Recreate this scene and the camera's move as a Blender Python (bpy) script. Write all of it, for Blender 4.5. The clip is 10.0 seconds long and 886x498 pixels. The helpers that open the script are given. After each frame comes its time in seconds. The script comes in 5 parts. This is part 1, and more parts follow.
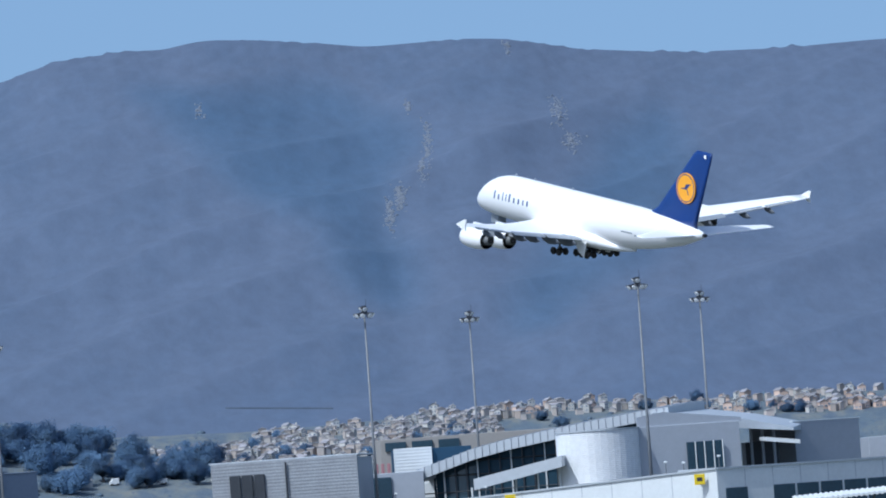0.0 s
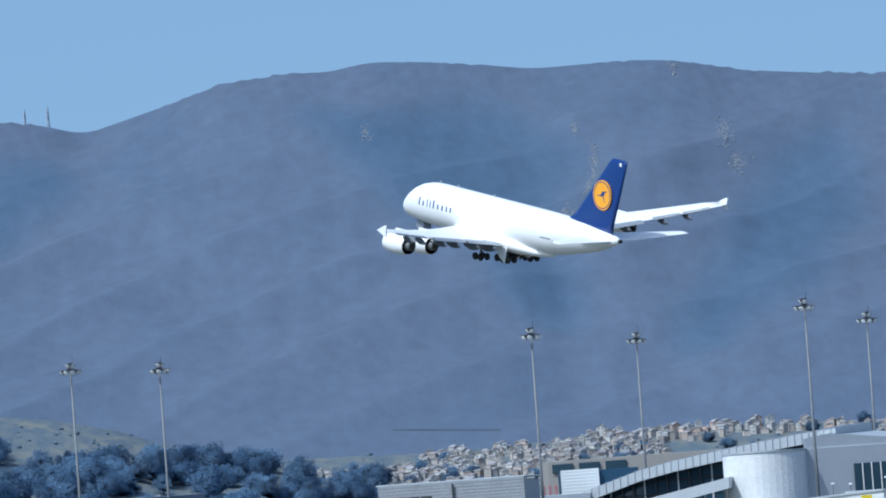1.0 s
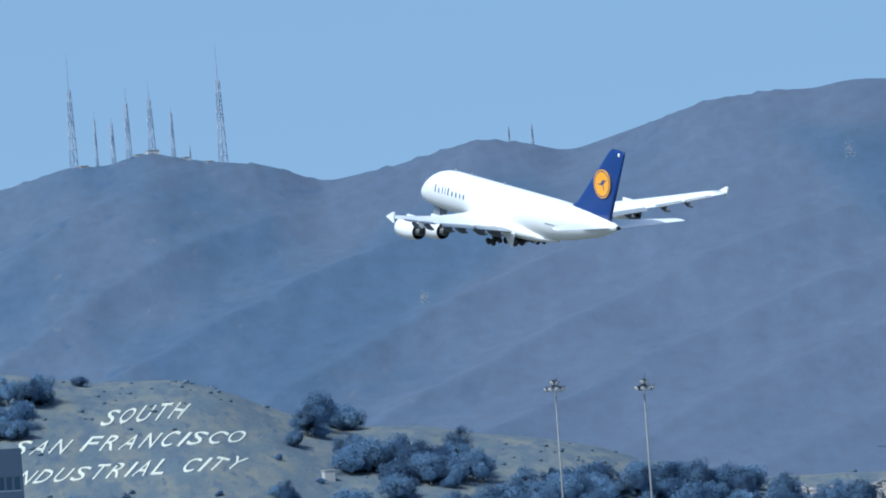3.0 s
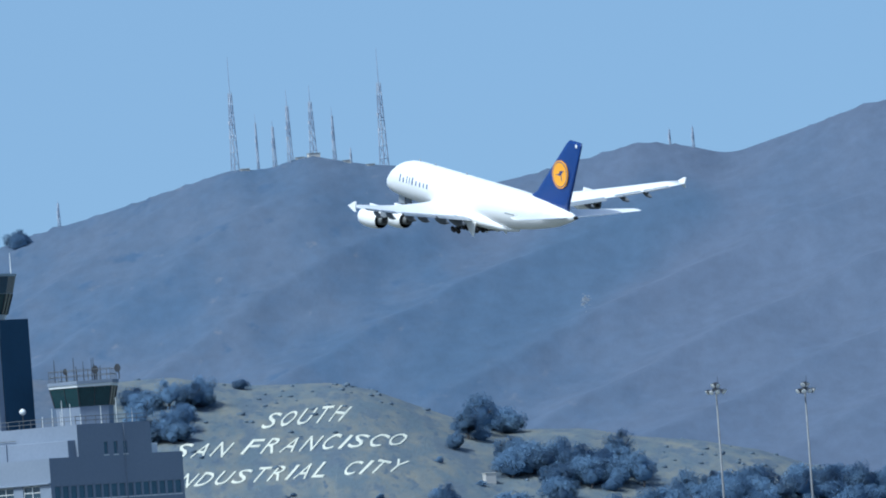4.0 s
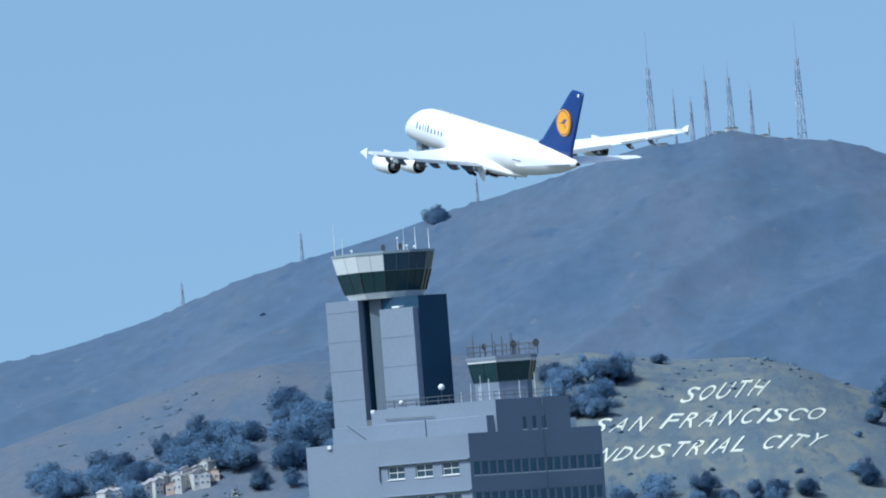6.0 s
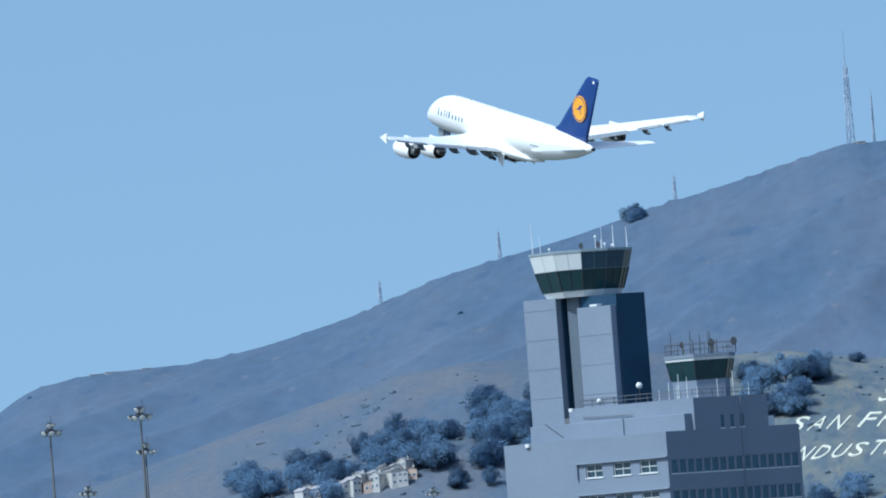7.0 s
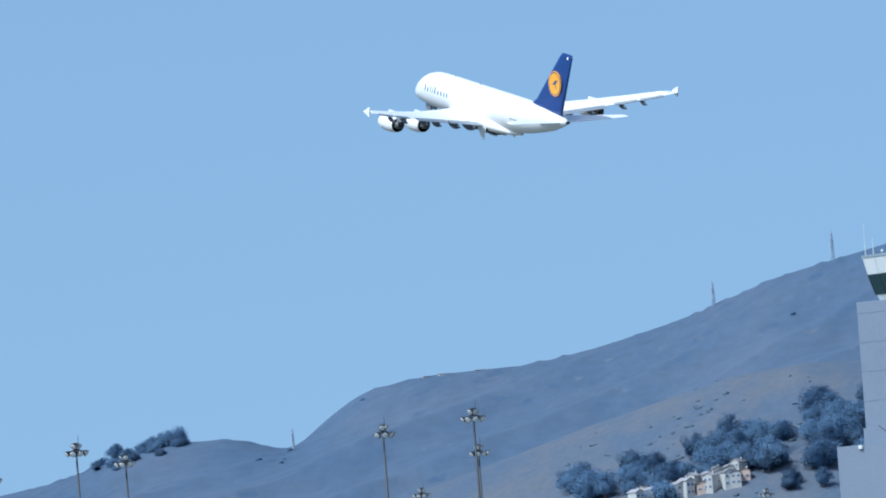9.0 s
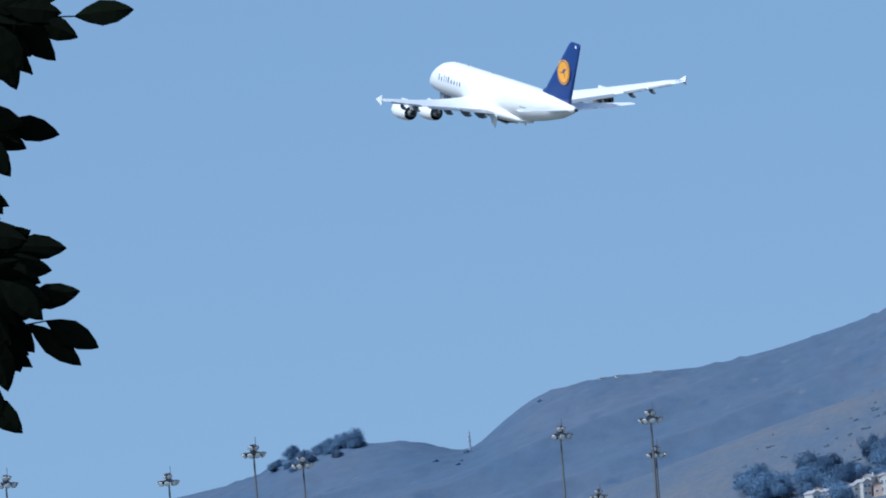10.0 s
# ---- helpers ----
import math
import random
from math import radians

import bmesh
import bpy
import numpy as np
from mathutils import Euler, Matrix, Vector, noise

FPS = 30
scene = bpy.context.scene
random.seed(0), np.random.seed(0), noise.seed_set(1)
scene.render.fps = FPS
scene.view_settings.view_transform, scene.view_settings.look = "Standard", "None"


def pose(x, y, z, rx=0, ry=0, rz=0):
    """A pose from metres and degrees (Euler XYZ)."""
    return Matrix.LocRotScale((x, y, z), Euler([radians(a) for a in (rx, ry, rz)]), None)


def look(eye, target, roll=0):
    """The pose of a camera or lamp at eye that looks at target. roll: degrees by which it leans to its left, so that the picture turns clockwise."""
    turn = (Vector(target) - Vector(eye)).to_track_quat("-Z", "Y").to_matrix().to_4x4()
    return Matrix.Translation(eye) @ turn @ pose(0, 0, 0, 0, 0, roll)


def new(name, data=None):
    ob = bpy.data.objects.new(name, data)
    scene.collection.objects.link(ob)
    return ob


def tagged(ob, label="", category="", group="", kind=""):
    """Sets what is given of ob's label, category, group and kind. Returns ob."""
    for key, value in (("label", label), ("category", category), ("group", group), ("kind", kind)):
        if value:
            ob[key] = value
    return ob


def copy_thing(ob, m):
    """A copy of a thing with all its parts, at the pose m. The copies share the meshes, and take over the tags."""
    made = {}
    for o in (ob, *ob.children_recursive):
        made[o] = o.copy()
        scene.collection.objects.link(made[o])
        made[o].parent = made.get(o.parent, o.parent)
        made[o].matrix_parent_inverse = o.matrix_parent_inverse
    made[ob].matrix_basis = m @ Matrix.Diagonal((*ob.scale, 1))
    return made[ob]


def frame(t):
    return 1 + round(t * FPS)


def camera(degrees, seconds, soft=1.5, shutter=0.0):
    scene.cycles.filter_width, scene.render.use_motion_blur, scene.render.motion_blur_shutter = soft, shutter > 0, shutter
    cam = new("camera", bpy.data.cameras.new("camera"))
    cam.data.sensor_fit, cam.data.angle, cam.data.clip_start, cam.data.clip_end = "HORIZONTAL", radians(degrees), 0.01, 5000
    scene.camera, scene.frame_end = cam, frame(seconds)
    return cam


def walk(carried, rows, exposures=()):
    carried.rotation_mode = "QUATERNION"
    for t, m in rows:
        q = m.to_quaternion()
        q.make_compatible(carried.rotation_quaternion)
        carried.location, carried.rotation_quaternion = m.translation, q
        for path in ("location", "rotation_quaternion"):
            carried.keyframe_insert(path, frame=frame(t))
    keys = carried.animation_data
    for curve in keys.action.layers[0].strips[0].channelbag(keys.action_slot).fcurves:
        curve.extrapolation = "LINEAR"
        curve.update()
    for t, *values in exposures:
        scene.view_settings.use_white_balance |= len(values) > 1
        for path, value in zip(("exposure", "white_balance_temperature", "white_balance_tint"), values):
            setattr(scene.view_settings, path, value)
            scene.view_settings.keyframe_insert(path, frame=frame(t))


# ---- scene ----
import functools

# A spotter's long lens on a bank south-east of an airport, panning left with a climbing airliner.
EYE = (0.0, 0.0, 4.0)


def aim(yaw, pitch, roll, sway=0.0):
    """Camera pose at the spotter's eye: yaw to the left of +y, pitch up, roll, in degrees; sway: metres to the right."""
    return pose(EYE[0] + sway, EYE[1], EYE[2], 0, 0, yaw) @ pose(0, 0, 0, 90 + pitch) @ pose(0, 0, 0, 0, 0, roll)


cam = camera(3.8, 10.0, soft=1.9)
PAN = [
    (0.0, -3.865, 1.235, -4.15), (0.5, -3.363, 1.317, -4.20), (1.0, -3.158, 1.380, -4.23), (1.5, -2.831, 1.429, -4.23),
    (2.0, -2.169, 1.522, -4.26), (2.2, -1.964, 1.543, -4.26), (3.3, -0.813, 1.629, -4.27), (3.5, -0.672, 1.646, -4.27),
    (4.0, -0.403, 1.668, -4.26), (4.5, 0.000, 1.632, -4.28), (5.0, 0.478, 1.645, -4.31), (5.5, 0.924, 1.681, -4.35),
    (5.7, 1.110, 1.684, -4.36), (6.8, 2.095, 1.731, -4.36), (7.0, 2.242, 1.751, -4.37), (7.5, 2.676, 1.791, -4.38),
    (8.0, 3.121, 1.836, -4.40), (8.5, 3.443, 1.866, -4.40), (9.0, 3.666, 1.866, -4.42), (9.5, 4.028, 1.890, -4.42),
    (10.0, 4.420, 1.931, -4.42),
]
walk(cam, [(t, aim(y, p, r, 0.10 if t < 9.6 else 0.0)) for t, y, p, r in PAN],
     exposures=[(0.0, -0.18, 5300, 6), (1.0, -0.13, 5290, 2), (2.0, -0.10, 5280, 1), (4.0, -0.05, 5280, 0), (7.5, -0.02, 5280, -1), (9.0, 0.0, 5260, 1), (9.5, -0.06, 5250, 2), (10.0, -0.22, 5220, 4)])

# ---- world and sun ----
SUN_ELEVATION, SUN_AZIMUTH = 53.0, -130.0  # degrees; azimuth clockwise from +y: behind the camera's left shoulder
world = bpy.data.worlds.new("sky")
scene.world = world
world.use_nodes = True
wn, wl = world.node_tree.nodes, world.node_tree.links
sky = wn.new("ShaderNodeTexSky")
sky.sky_type, sky.sun_disc = "NISHITA", False
sky.sun_elevation, sky.sun_rotation = radians(SUN_ELEVATION), radians(SUN_AZIMUTH)
sky.air_density, sky.dust_density, sky.ozone_density = 1.0, 2.2, 0.2
coord, lift, unit = wn.new("ShaderNodeTexCoord"), wn.new("ShaderNodeVectorMath"), wn.new("ShaderNodeVectorMath")
lift.operation, unit.operation = "ADD", "NORMALIZE"
lift.inputs[1].default_value = (0, 0, 0.17)  # clear marine air: the horizon is as blue as the sky above it
wl.new(coord.outputs["Generated"], lift.inputs[0])
wl.new(lift.outputs[0], unit.inputs[0])
wl.new(unit.outputs[0], sky.inputs[0])
wl.new(sky.outputs[0], wn["Background"].inputs[0])
wn["Background"].inputs[1].default_value = 0.143

sun = new("sun", bpy.data.lights.new("sun", "SUN"))
sun.data.energy, sun.data.angle, sun.data.color = 3.5, radians(0.5), (1.0, 0.95, 0.87)
sa, se = radians(SUN_AZIMUTH), radians(SUN_ELEVATION)
sun_way = Vector((math.sin(sa) * math.cos(se), math.cos(sa) * math.cos(se), math.sin(se)))
sun.matrix_basis = look(sun_way * 100, (0, 0, 0))


def place(az, el, d):
    """The point d metres from the eye at az degrees right of +y and el degrees up."""
    a = radians(az)
    return Vector((d * math.sin(a), d * math.cos(a), EYE[2] + d * math.tan(radians(el))))


# ---- materials ----
def material(name, base, rough=0.7, metal=0.0, vary=0.15, size=1.0, second=None, amount=0.5, bump=0.0, fine=8.0, sheen=0.0, emit=None, jitter=0.0, stretch=None, leafy=0.0, spots=(), island=0.0, zones=()):
    """A principled material: base colour broken up by two scales of noise, an optional second colour in patches, bump and per-object jitter."""
    m = bpy.data.materials.new(name)
    m.use_nodes = True
    n, l = m.node_tree.nodes, m.node_tree.links
    b = n["Principled BSDF"]
    b.inputs["Roughness"].default_value, b.inputs["Metallic"].default_value = rough, metal
    b.inputs["Base Color"].default_value = (*base, 1)
    tc = n.new("ShaderNodeTexCoord")
    big, small = n.new("ShaderNodeTexNoise"), n.new("ShaderNodeTexNoise")
    for node, s, detail in ((big, 1.0 / size, 8.0 if stretch else 4.0), (small, fine / size, 6.0)):
        node.inputs["Scale"].default_value, node.inputs["Detail"].default_value = s, detail
        node.inputs["Roughness"].default_value = (0.66 if stretch else 0.5) if node is big else 0.66
        if stretch:
            mp = n.new("ShaderNodeMapping")
            mp.inputs["Scale"].default_value = stretch
            l.new(tc.outputs["Object"], mp.inputs["Vector"])
            l.new(mp.outputs[0], node.inputs["Vector"])
        else:
            l.new(tc.outputs["Object"], node.inputs["Vector"])
    mix = n.new("ShaderNodeMix")
    mix.data_type = "RGBA"
    mix.inputs[6].default_value = (*base, 1)
    mix.inputs[7].default_value = (*(second or [c * (1 - vary) for c in base]), 1)
    ramp, sharp = n.new("ShaderNodeMapRange"), 0.13 if stretch else 0.22
    ramp.inputs["From Min"].default_value, ramp.inputs["From Max"].default_value = 0.5 - sharp + (0.5 - amount) * 0.4, 0.5 + sharp + (0.5 - amount) * 0.4
    l.new(big.outputs["Fac"], ramp.inputs["Value"])
    l.new(ramp.outputs[0], mix.inputs[0])
    hsv = n.new("ShaderNodeHueSaturation")
    last = mix.outputs[2]
    for colour, wide, start in spots:  # thickets and bare patches with soft edges
        mp, no, th, over = n.new("ShaderNodeMapping"), n.new("ShaderNodeTexNoise"), n.new("ShaderNodeMapRange"), n.new("ShaderNodeMix")
        mp.inputs["Scale"].default_value, mp.inputs["Location"].default_value = (1, .3, .8), (wide * 31, wide * 17, 0)
        no.inputs["Scale"].default_value, no.inputs["Detail"].default_value, no.inputs["Roughness"].default_value = 1 / wide, 3.0, 0.55
        th.inputs["From Min"].default_value, th.inputs["From Max"].default_value = start, start + .12
        over.data_type = "RGBA"
        over.inputs[7].default_value = (*colour, 1)
        l.new(tc.outputs["Object"], mp.inputs["Vector"])
        l.new(mp.outputs[0], no.inputs["Vector"])
        l.new(no.outputs["Fac"], th.inputs["Value"])
        l.new(th.outputs[0], over.inputs[0])
        l.new(last, over.inputs[6])
        last = over.outputs[2]
    for name, colour in zones:  # tone zones, by the ground's own attributes, with ragged edges
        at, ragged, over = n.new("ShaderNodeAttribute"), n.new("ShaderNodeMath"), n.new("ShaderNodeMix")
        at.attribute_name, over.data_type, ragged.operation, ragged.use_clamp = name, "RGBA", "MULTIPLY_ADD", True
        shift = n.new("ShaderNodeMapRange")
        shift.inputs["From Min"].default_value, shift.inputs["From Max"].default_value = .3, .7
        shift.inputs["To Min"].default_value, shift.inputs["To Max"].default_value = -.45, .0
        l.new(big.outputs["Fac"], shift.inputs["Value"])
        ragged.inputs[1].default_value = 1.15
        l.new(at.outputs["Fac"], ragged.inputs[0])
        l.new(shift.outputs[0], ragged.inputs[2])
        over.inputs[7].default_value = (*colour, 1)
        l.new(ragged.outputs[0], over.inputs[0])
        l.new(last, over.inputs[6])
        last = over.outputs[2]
    l.new(last, hsv.inputs["Color"])
    val = n.new("ShaderNodeMapRange")
    val.inputs["From Min"].default_value, val.inputs["From Max"].default_value = 0.25, 0.75
    val.inputs["To Min"].default_value, val.inputs["To Max"].default_value = 1 - vary, 1 + vary
    l.new(small.outputs["Fac"], val.inputs["Value"])
    if jitter or island:
        info, add, off = n.new("ShaderNodeNewGeometry" if island else "ShaderNodeObjectInfo"), n.new("ShaderNodeMath"), n.new("ShaderNodeMapRange")
        off.inputs["To Min"].default_value, off.inputs["To Max"].default_value = -max(jitter, island), max(jitter, island)
        l.new(info.outputs["Random Per Island" if island else "Random"], off.inputs["Value"])
        l.new(val.outputs[0], add.inputs[0])
        l.new(off.outputs[0], add.inputs[1])
        l.new(add.outputs[0], hsv.inputs["Value"])
    else:
        l.new(val.outputs[0], hsv.inputs["Value"])
    l.new(hsv.outputs[0], b.inputs["Base Color"])
    if bump:
        bp = n.new("ShaderNodeBump")
        bp.inputs["Strength"].default_value, bp.inputs["Distance"].default_value = 0.6, bump
        l.new(small.outputs["Fac"], bp.inputs["Height"])
        l.new(bp.outputs[0], b.inputs["Normal"])
    if leafy:
        tr, mx = n.new("ShaderNodeBsdfTranslucent"), n.new("ShaderNodeMixShader")
        mx.inputs[0].default_value = leafy
        l.new(hsv.outputs[0], tr.inputs["Color"])
        l.new(b.outputs[0], mx.inputs[1])
        l.new(tr.outputs[0], mx.inputs[2])
        l.new(mx.outputs[0], n["Material Output"].inputs["Surface"])
    if emit:
        b.inputs["Emission Color"].default_value, b.inputs["Emission Strength"].default_value = (*emit[0], 1), emit[1]
    return m


# scrub, grass and slope colours carry the blue of distance haze
M_SCRUB = material("hazed_mountain_scrub", (0.062, 0.105, 0.176), 0.95, vary=0.14, size=46, second=(0.088, 0.120, 0.180), amount=0.5, bump=0.5, fine=9, stretch=(1, .28, .7), spots=(((0.052, 0.094, 0.166), 11, .60), ((0.130, 0.150, 0.196), 7, .66)), zones=(("mauve_flank", (0.090, 0.119, 0.180)), ("scrub_and_shade", (0.062, 0.106, 0.176))))
M_GRASS = material("hazed_dry_hill_grass", (0.192, 0.196, 0.174), 0.95, vary=0.18, size=9, second=(0.100, 0.135, 0.165), amount=0.60, bump=0.5, fine=8, stretch=(1, .4, .7), spots=(((0.092, 0.122, 0.158), 6.5, .50), ((0.070, 0.102, 0.148), 2.6, .58)))
M_SLOPE = material("hazed_dry_left_slope", (0.080, 0.114, 0.170), 0.95, vary=0.12, size=18, second=(0.118, 0.131, 0.160), amount=0.45, bump=0.4, fine=8, stretch=(1, .4, .7))
M_FIELD = material("airfield_ground", (0.12, 0.13, 0.09), 0.95, vary=0.2, size=60, second=(0.08, 0.08, 0.08), amount=0.5, bump=0.3)
# leaves and bushes painted paler and bluer, with far haze in the colour
M_LEAF = material("hazed_tree_foliage", (0.158, 0.262, 0.418), 0.95, vary=0.06, size=4, jitter=0.08, leafy=0.4)
M_BUSH = material("hazed_low_bushes", (0.110, 0.150, 0.198), 0.95, vary=0.2, size=6)
M_BARK = material("bark", (0.10, 0.09, 0.085), 0.9, vary=0.3, size=1)
# near black in the colour itself, so leaves and twigs read as a silhouette
M_NEARLEAF = material("silhouette_foliage", (0.004, 0.006, 0.003), 0.95, vary=0.3, size=0.2, jitter=0.2)
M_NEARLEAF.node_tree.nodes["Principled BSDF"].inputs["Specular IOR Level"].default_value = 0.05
M_FASCIA = material("cab_fascia_panel", (0.27, 0.33, 0.37), 0.5, vary=0.1, size=3)
# dark glossy panel colour for the cab faces turned from the sun
M_FASCIASHADE = material("shaded_fascia_panel", (0.035, 0.075, 0.115), 0.25, vary=0.2, size=3)
M_ROCK = material("pale_rock", (0.215, 0.240, 0.280), 0.95, vary=0.2, size=2)
M_SIGN = material("white_concrete", (0.72, 0.72, 0.61), 0.8, vary=0.16, size=3)
# grey concrete, its colour blued for haze and skylit shade
M_CONC = material("blue_tinted_concrete", (0.216, 0.256, 0.328), 0.8, vary=0.07, size=9, second=(0.190, 0.229, 0.298), bump=0.02, fine=20)
# navy cladding, with some of the shade on it put into the colour
M_DARKCONC = material("shaded_navy_cladding", (0.012, 0.052, 0.105), 0.8, vary=0.12, size=6)
M_RECESS = material("grey_cladding_strip", (0.115, 0.145, 0.185), 0.7, vary=0.1, size=4)
M_WHITE = material("white_paint", (0.72, 0.74, 0.74), 0.55, vary=0.06, size=4)
M_GLASS = material("tinted_glass", (0.028, 0.058, 0.085), 0.08, vary=0.2, size=3)
M_GREENGLASS = material("green_glass", (0.02, 0.055, 0.066), 0.08, vary=0.25, size=3)
M_SIDEPANE = material("blue_tinted_glass", (0.055, 0.135, 0.20), 0.2, vary=0.2, size=3)
M_TAN = material("tan_render", (0.34, 0.32, 0.30), 0.85, vary=0.08, size=5)
M_DULLRED = material("dull_red_panel", (0.38, 0.19, 0.2), 0.7, vary=0.1, size=2)
M_JOINT = material("joint_shadow_gap", (0.15, 0.17, 0.21), 0.9, vary=0.1, size=2)
M_STEEL = material("galvanised_steel", (0.15, 0.16, 0.17), 0.6, 0.2, vary=0.15, size=2)
M_DARKSTEEL = material("dark_steel", (0.06, 0.065, 0.075), 0.5, 0.4, vary=0.2, size=1)
# mast red and white, mixed towards sky blue to paint in the haze
M_MASTRED = material("mast_hazed_red", (0.31, 0.35, 0.44), 0.7, vary=0.15, size=5)
M_MASTWHITE = material("mast_hazed_white", (0.46, 0.50, 0.57), 0.7, vary=0.15, size=5)
M_POLE = material("dark_steel_pole", (0.05, 0.055, 0.065), 0.5, 0.2, vary=0.2, size=2)
M_BRIGHTPOLE = material("galvanised_pole", (0.21, 0.22, 0.235), 0.5, 0.1, vary=0.2, size=2)
M_HOUSING = material("lamp_housing_dark", (0.055, 0.06, 0.07), 0.4, 0.3, vary=0.2, size=1)
M_LENS = material("floodlight_lens", (0.95, 0.95, 0.95), 0.15, 0.0, vary=0.03, size=1)
M_YELLOW = material("gate_sign_yellow", (0.85, 0.62, 0.01), 0.5, vary=0.05, size=1)
M_ROOF = material("metal_roof", (0.50, 0.53, 0.56), 0.45, 0.2, vary=0.08, size=6)
M_CORR = material("corrugated_metal", (0.82, 0.83, 0.84), 0.45, 0.05, vary=0.1, size=5)
M_TERM = material("terminal_panel", (0.41, 0.435, 0.48), 0.55, vary=0.06, size=6)
M_CLAD = material("grey_ribbed_sheet", (0.33, 0.345, 0.37), 0.6, 0.1, vary=0.22, size=3, bump=.02, fine=14)
M_STUCCO = material("house_stucco", (0.50, 0.485, 0.45), 0.85, vary=0.08, size=4, jitter=0.3)
M_STUCCOWARM = material("house_stucco_warm", (0.56, 0.42, 0.34), 0.85, vary=0.08, size=4, jitter=0.3)
M_STUCCOGREY = material("blue_grey_wall", (0.085, 0.11, 0.15), 0.9, vary=0.2, size=4)
M_FARWALL = material("far_house_stucco", (0.42, 0.40, 0.375), 0.9, vary=0.1, size=4, second=(0.44, 0.36, 0.31), amount=0.4, island=0.35)
M_FARROOF = material("far_house_roof", (0.27, 0.26, 0.28), 0.9, vary=0.15, size=3, second=(0.36, 0.34, 0.33), island=0.3)
M_CREAM = material("house_cream_render", (0.50, 0.49, 0.47), 0.85, vary=0.1, size=3, jitter=0.15)
M_TILE = material("house_roof_shingle", (0.30, 0.29, 0.31), 0.9, vary=0.15, size=2, jitter=0.35)
M_PANE = material("house_pane", (0.19, 0.22, 0.27), 0.15, vary=0.2, size=2)
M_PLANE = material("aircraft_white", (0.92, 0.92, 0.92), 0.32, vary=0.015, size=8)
M_PLANEGREY = material("aircraft_grey", (0.26, 0.29, 0.33), 0.35, vary=0.05, size=4)
# fairing grey darkened to paint the shade beneath the wing
M_FAIRING = material("shaded_fairing_grey", (0.10, 0.115, 0.14), 0.45, vary=0.08, size=3)
M_NAVY = material("aircraft_navy", (0.008, 0.040, 0.19), 0.3, vary=0.08, size=4)
M_AMBER = material("emblem_amber", (0.92, 0.40, 0.01), 0.35, vary=0.03, size=2)
M_ENGDARK = material("engine_duct", (0.03, 0.03, 0.035), 0.45, 0.5, vary=0.2, size=1)
M_RUBBER = material("tyre_rubber", (0.02, 0.02, 0.022), 0.8, vary=0.2, size=0.5)


# ---- mesh helpers ----
def thing(name, at, label, category, group="", kind="", turn=0.0):
    ob = new(name)
    ob.empty_display_size = 0.5
    ob.matrix_basis = at if isinstance(at, Matrix) else pose(*at, 0, 0, turn)
    return tagged(ob, label, category, group, kind)


def part(name, bm, mat, parent=None, label="", smooth=False):
    me = bpy.data.meshes.new(name)
    bm.normal_update()
    bm.to_mesh(me)
    bm.free()
    if smooth:
        me.shade_smooth()
    me.materials.append(mat)
    ob = new(name, me)
    ob.parent = parent
    if label:
        tagged(ob, label)
    return ob


def shared(name, me, parent, m=None, label=""):
    ob = new(name, me)
    ob.parent = parent
    if m is not None:
        ob.matrix_basis = m
    if label:
        tagged(ob, label)
    return ob


def box(bm, lo, hi, m=None, bevel=0.0):
    """An upright box from corner lo to corner hi."""
    vs = [bm.verts.new(((lo, hi)[i][0], (lo, hi)[j][1], (lo, hi)[k][2])) for i in (0, 1) for j in (0, 1) for k in (0, 1)]
    fs = [bm.faces.new([vs[i] for i in q]) for q in ((0, 1, 3, 2), (4, 6, 7, 5), (0, 4, 5, 1), (2, 3, 7, 6), (0, 2, 6, 4), (1, 5, 7, 3))]
    if bevel:
        es = {e for f in fs for e in f.edges}
        out = bmesh.ops.bevel(bm, geom=list(es), offset=bevel, segments=1, affect="EDGES")
        vs = list({v for f in out["faces"] for v in f.verts} | {v for v in vs if v.is_valid})
    if m is not None:
        bmesh.ops.transform(bm, matrix=m, verts=vs)
    return bm


def rod(bm, a, b, r0, r1=None, n=6):
    """A tapered rod from a to b."""
    a, b = Vector(a), Vector(b)
    m = Matrix.Translation((a + b) / 2) @ (b - a).to_track_quat("Z", "Y").to_matrix().to_4x4()
    bmesh.ops.create_cone(bm, cap_ends=True, segments=n, radius1=r0, radius2=r0 if r1 is None else r1, depth=(b - a).length, matrix=m)
    return bm


def loft(bm, rings, close=True, caps=True):
    """Skin between rings of equal count."""
    rows = [[bm.verts.new(p) for p in ring] for ring in rings]
    n = len(rows[0])
    for a, b in zip(rows, rows[1:]):
        for i in range(n if close else n - 1):
            j = (i + 1) % n
            bm.faces.new((a[i], a[j], b[j], b[i]))
    if caps:
        bm.faces.new(rows[0][::-1])
        bm.faces.new(rows[-1])
    bmesh.ops.recalc_face_normals(bm, faces=bm.faces)
    return bm


def ball(bm, c, r, sub=1):
    bmesh.ops.create_icosphere(bm, subdivisions=sub, radius=r, matrix=Matrix.Translation(c))
    return bm


B = bmesh.new


# ---- ground: airfield, front hills and the mountain, one sheet ----
RIDGE_R, FRONT_R = 4780.0, 4060.0
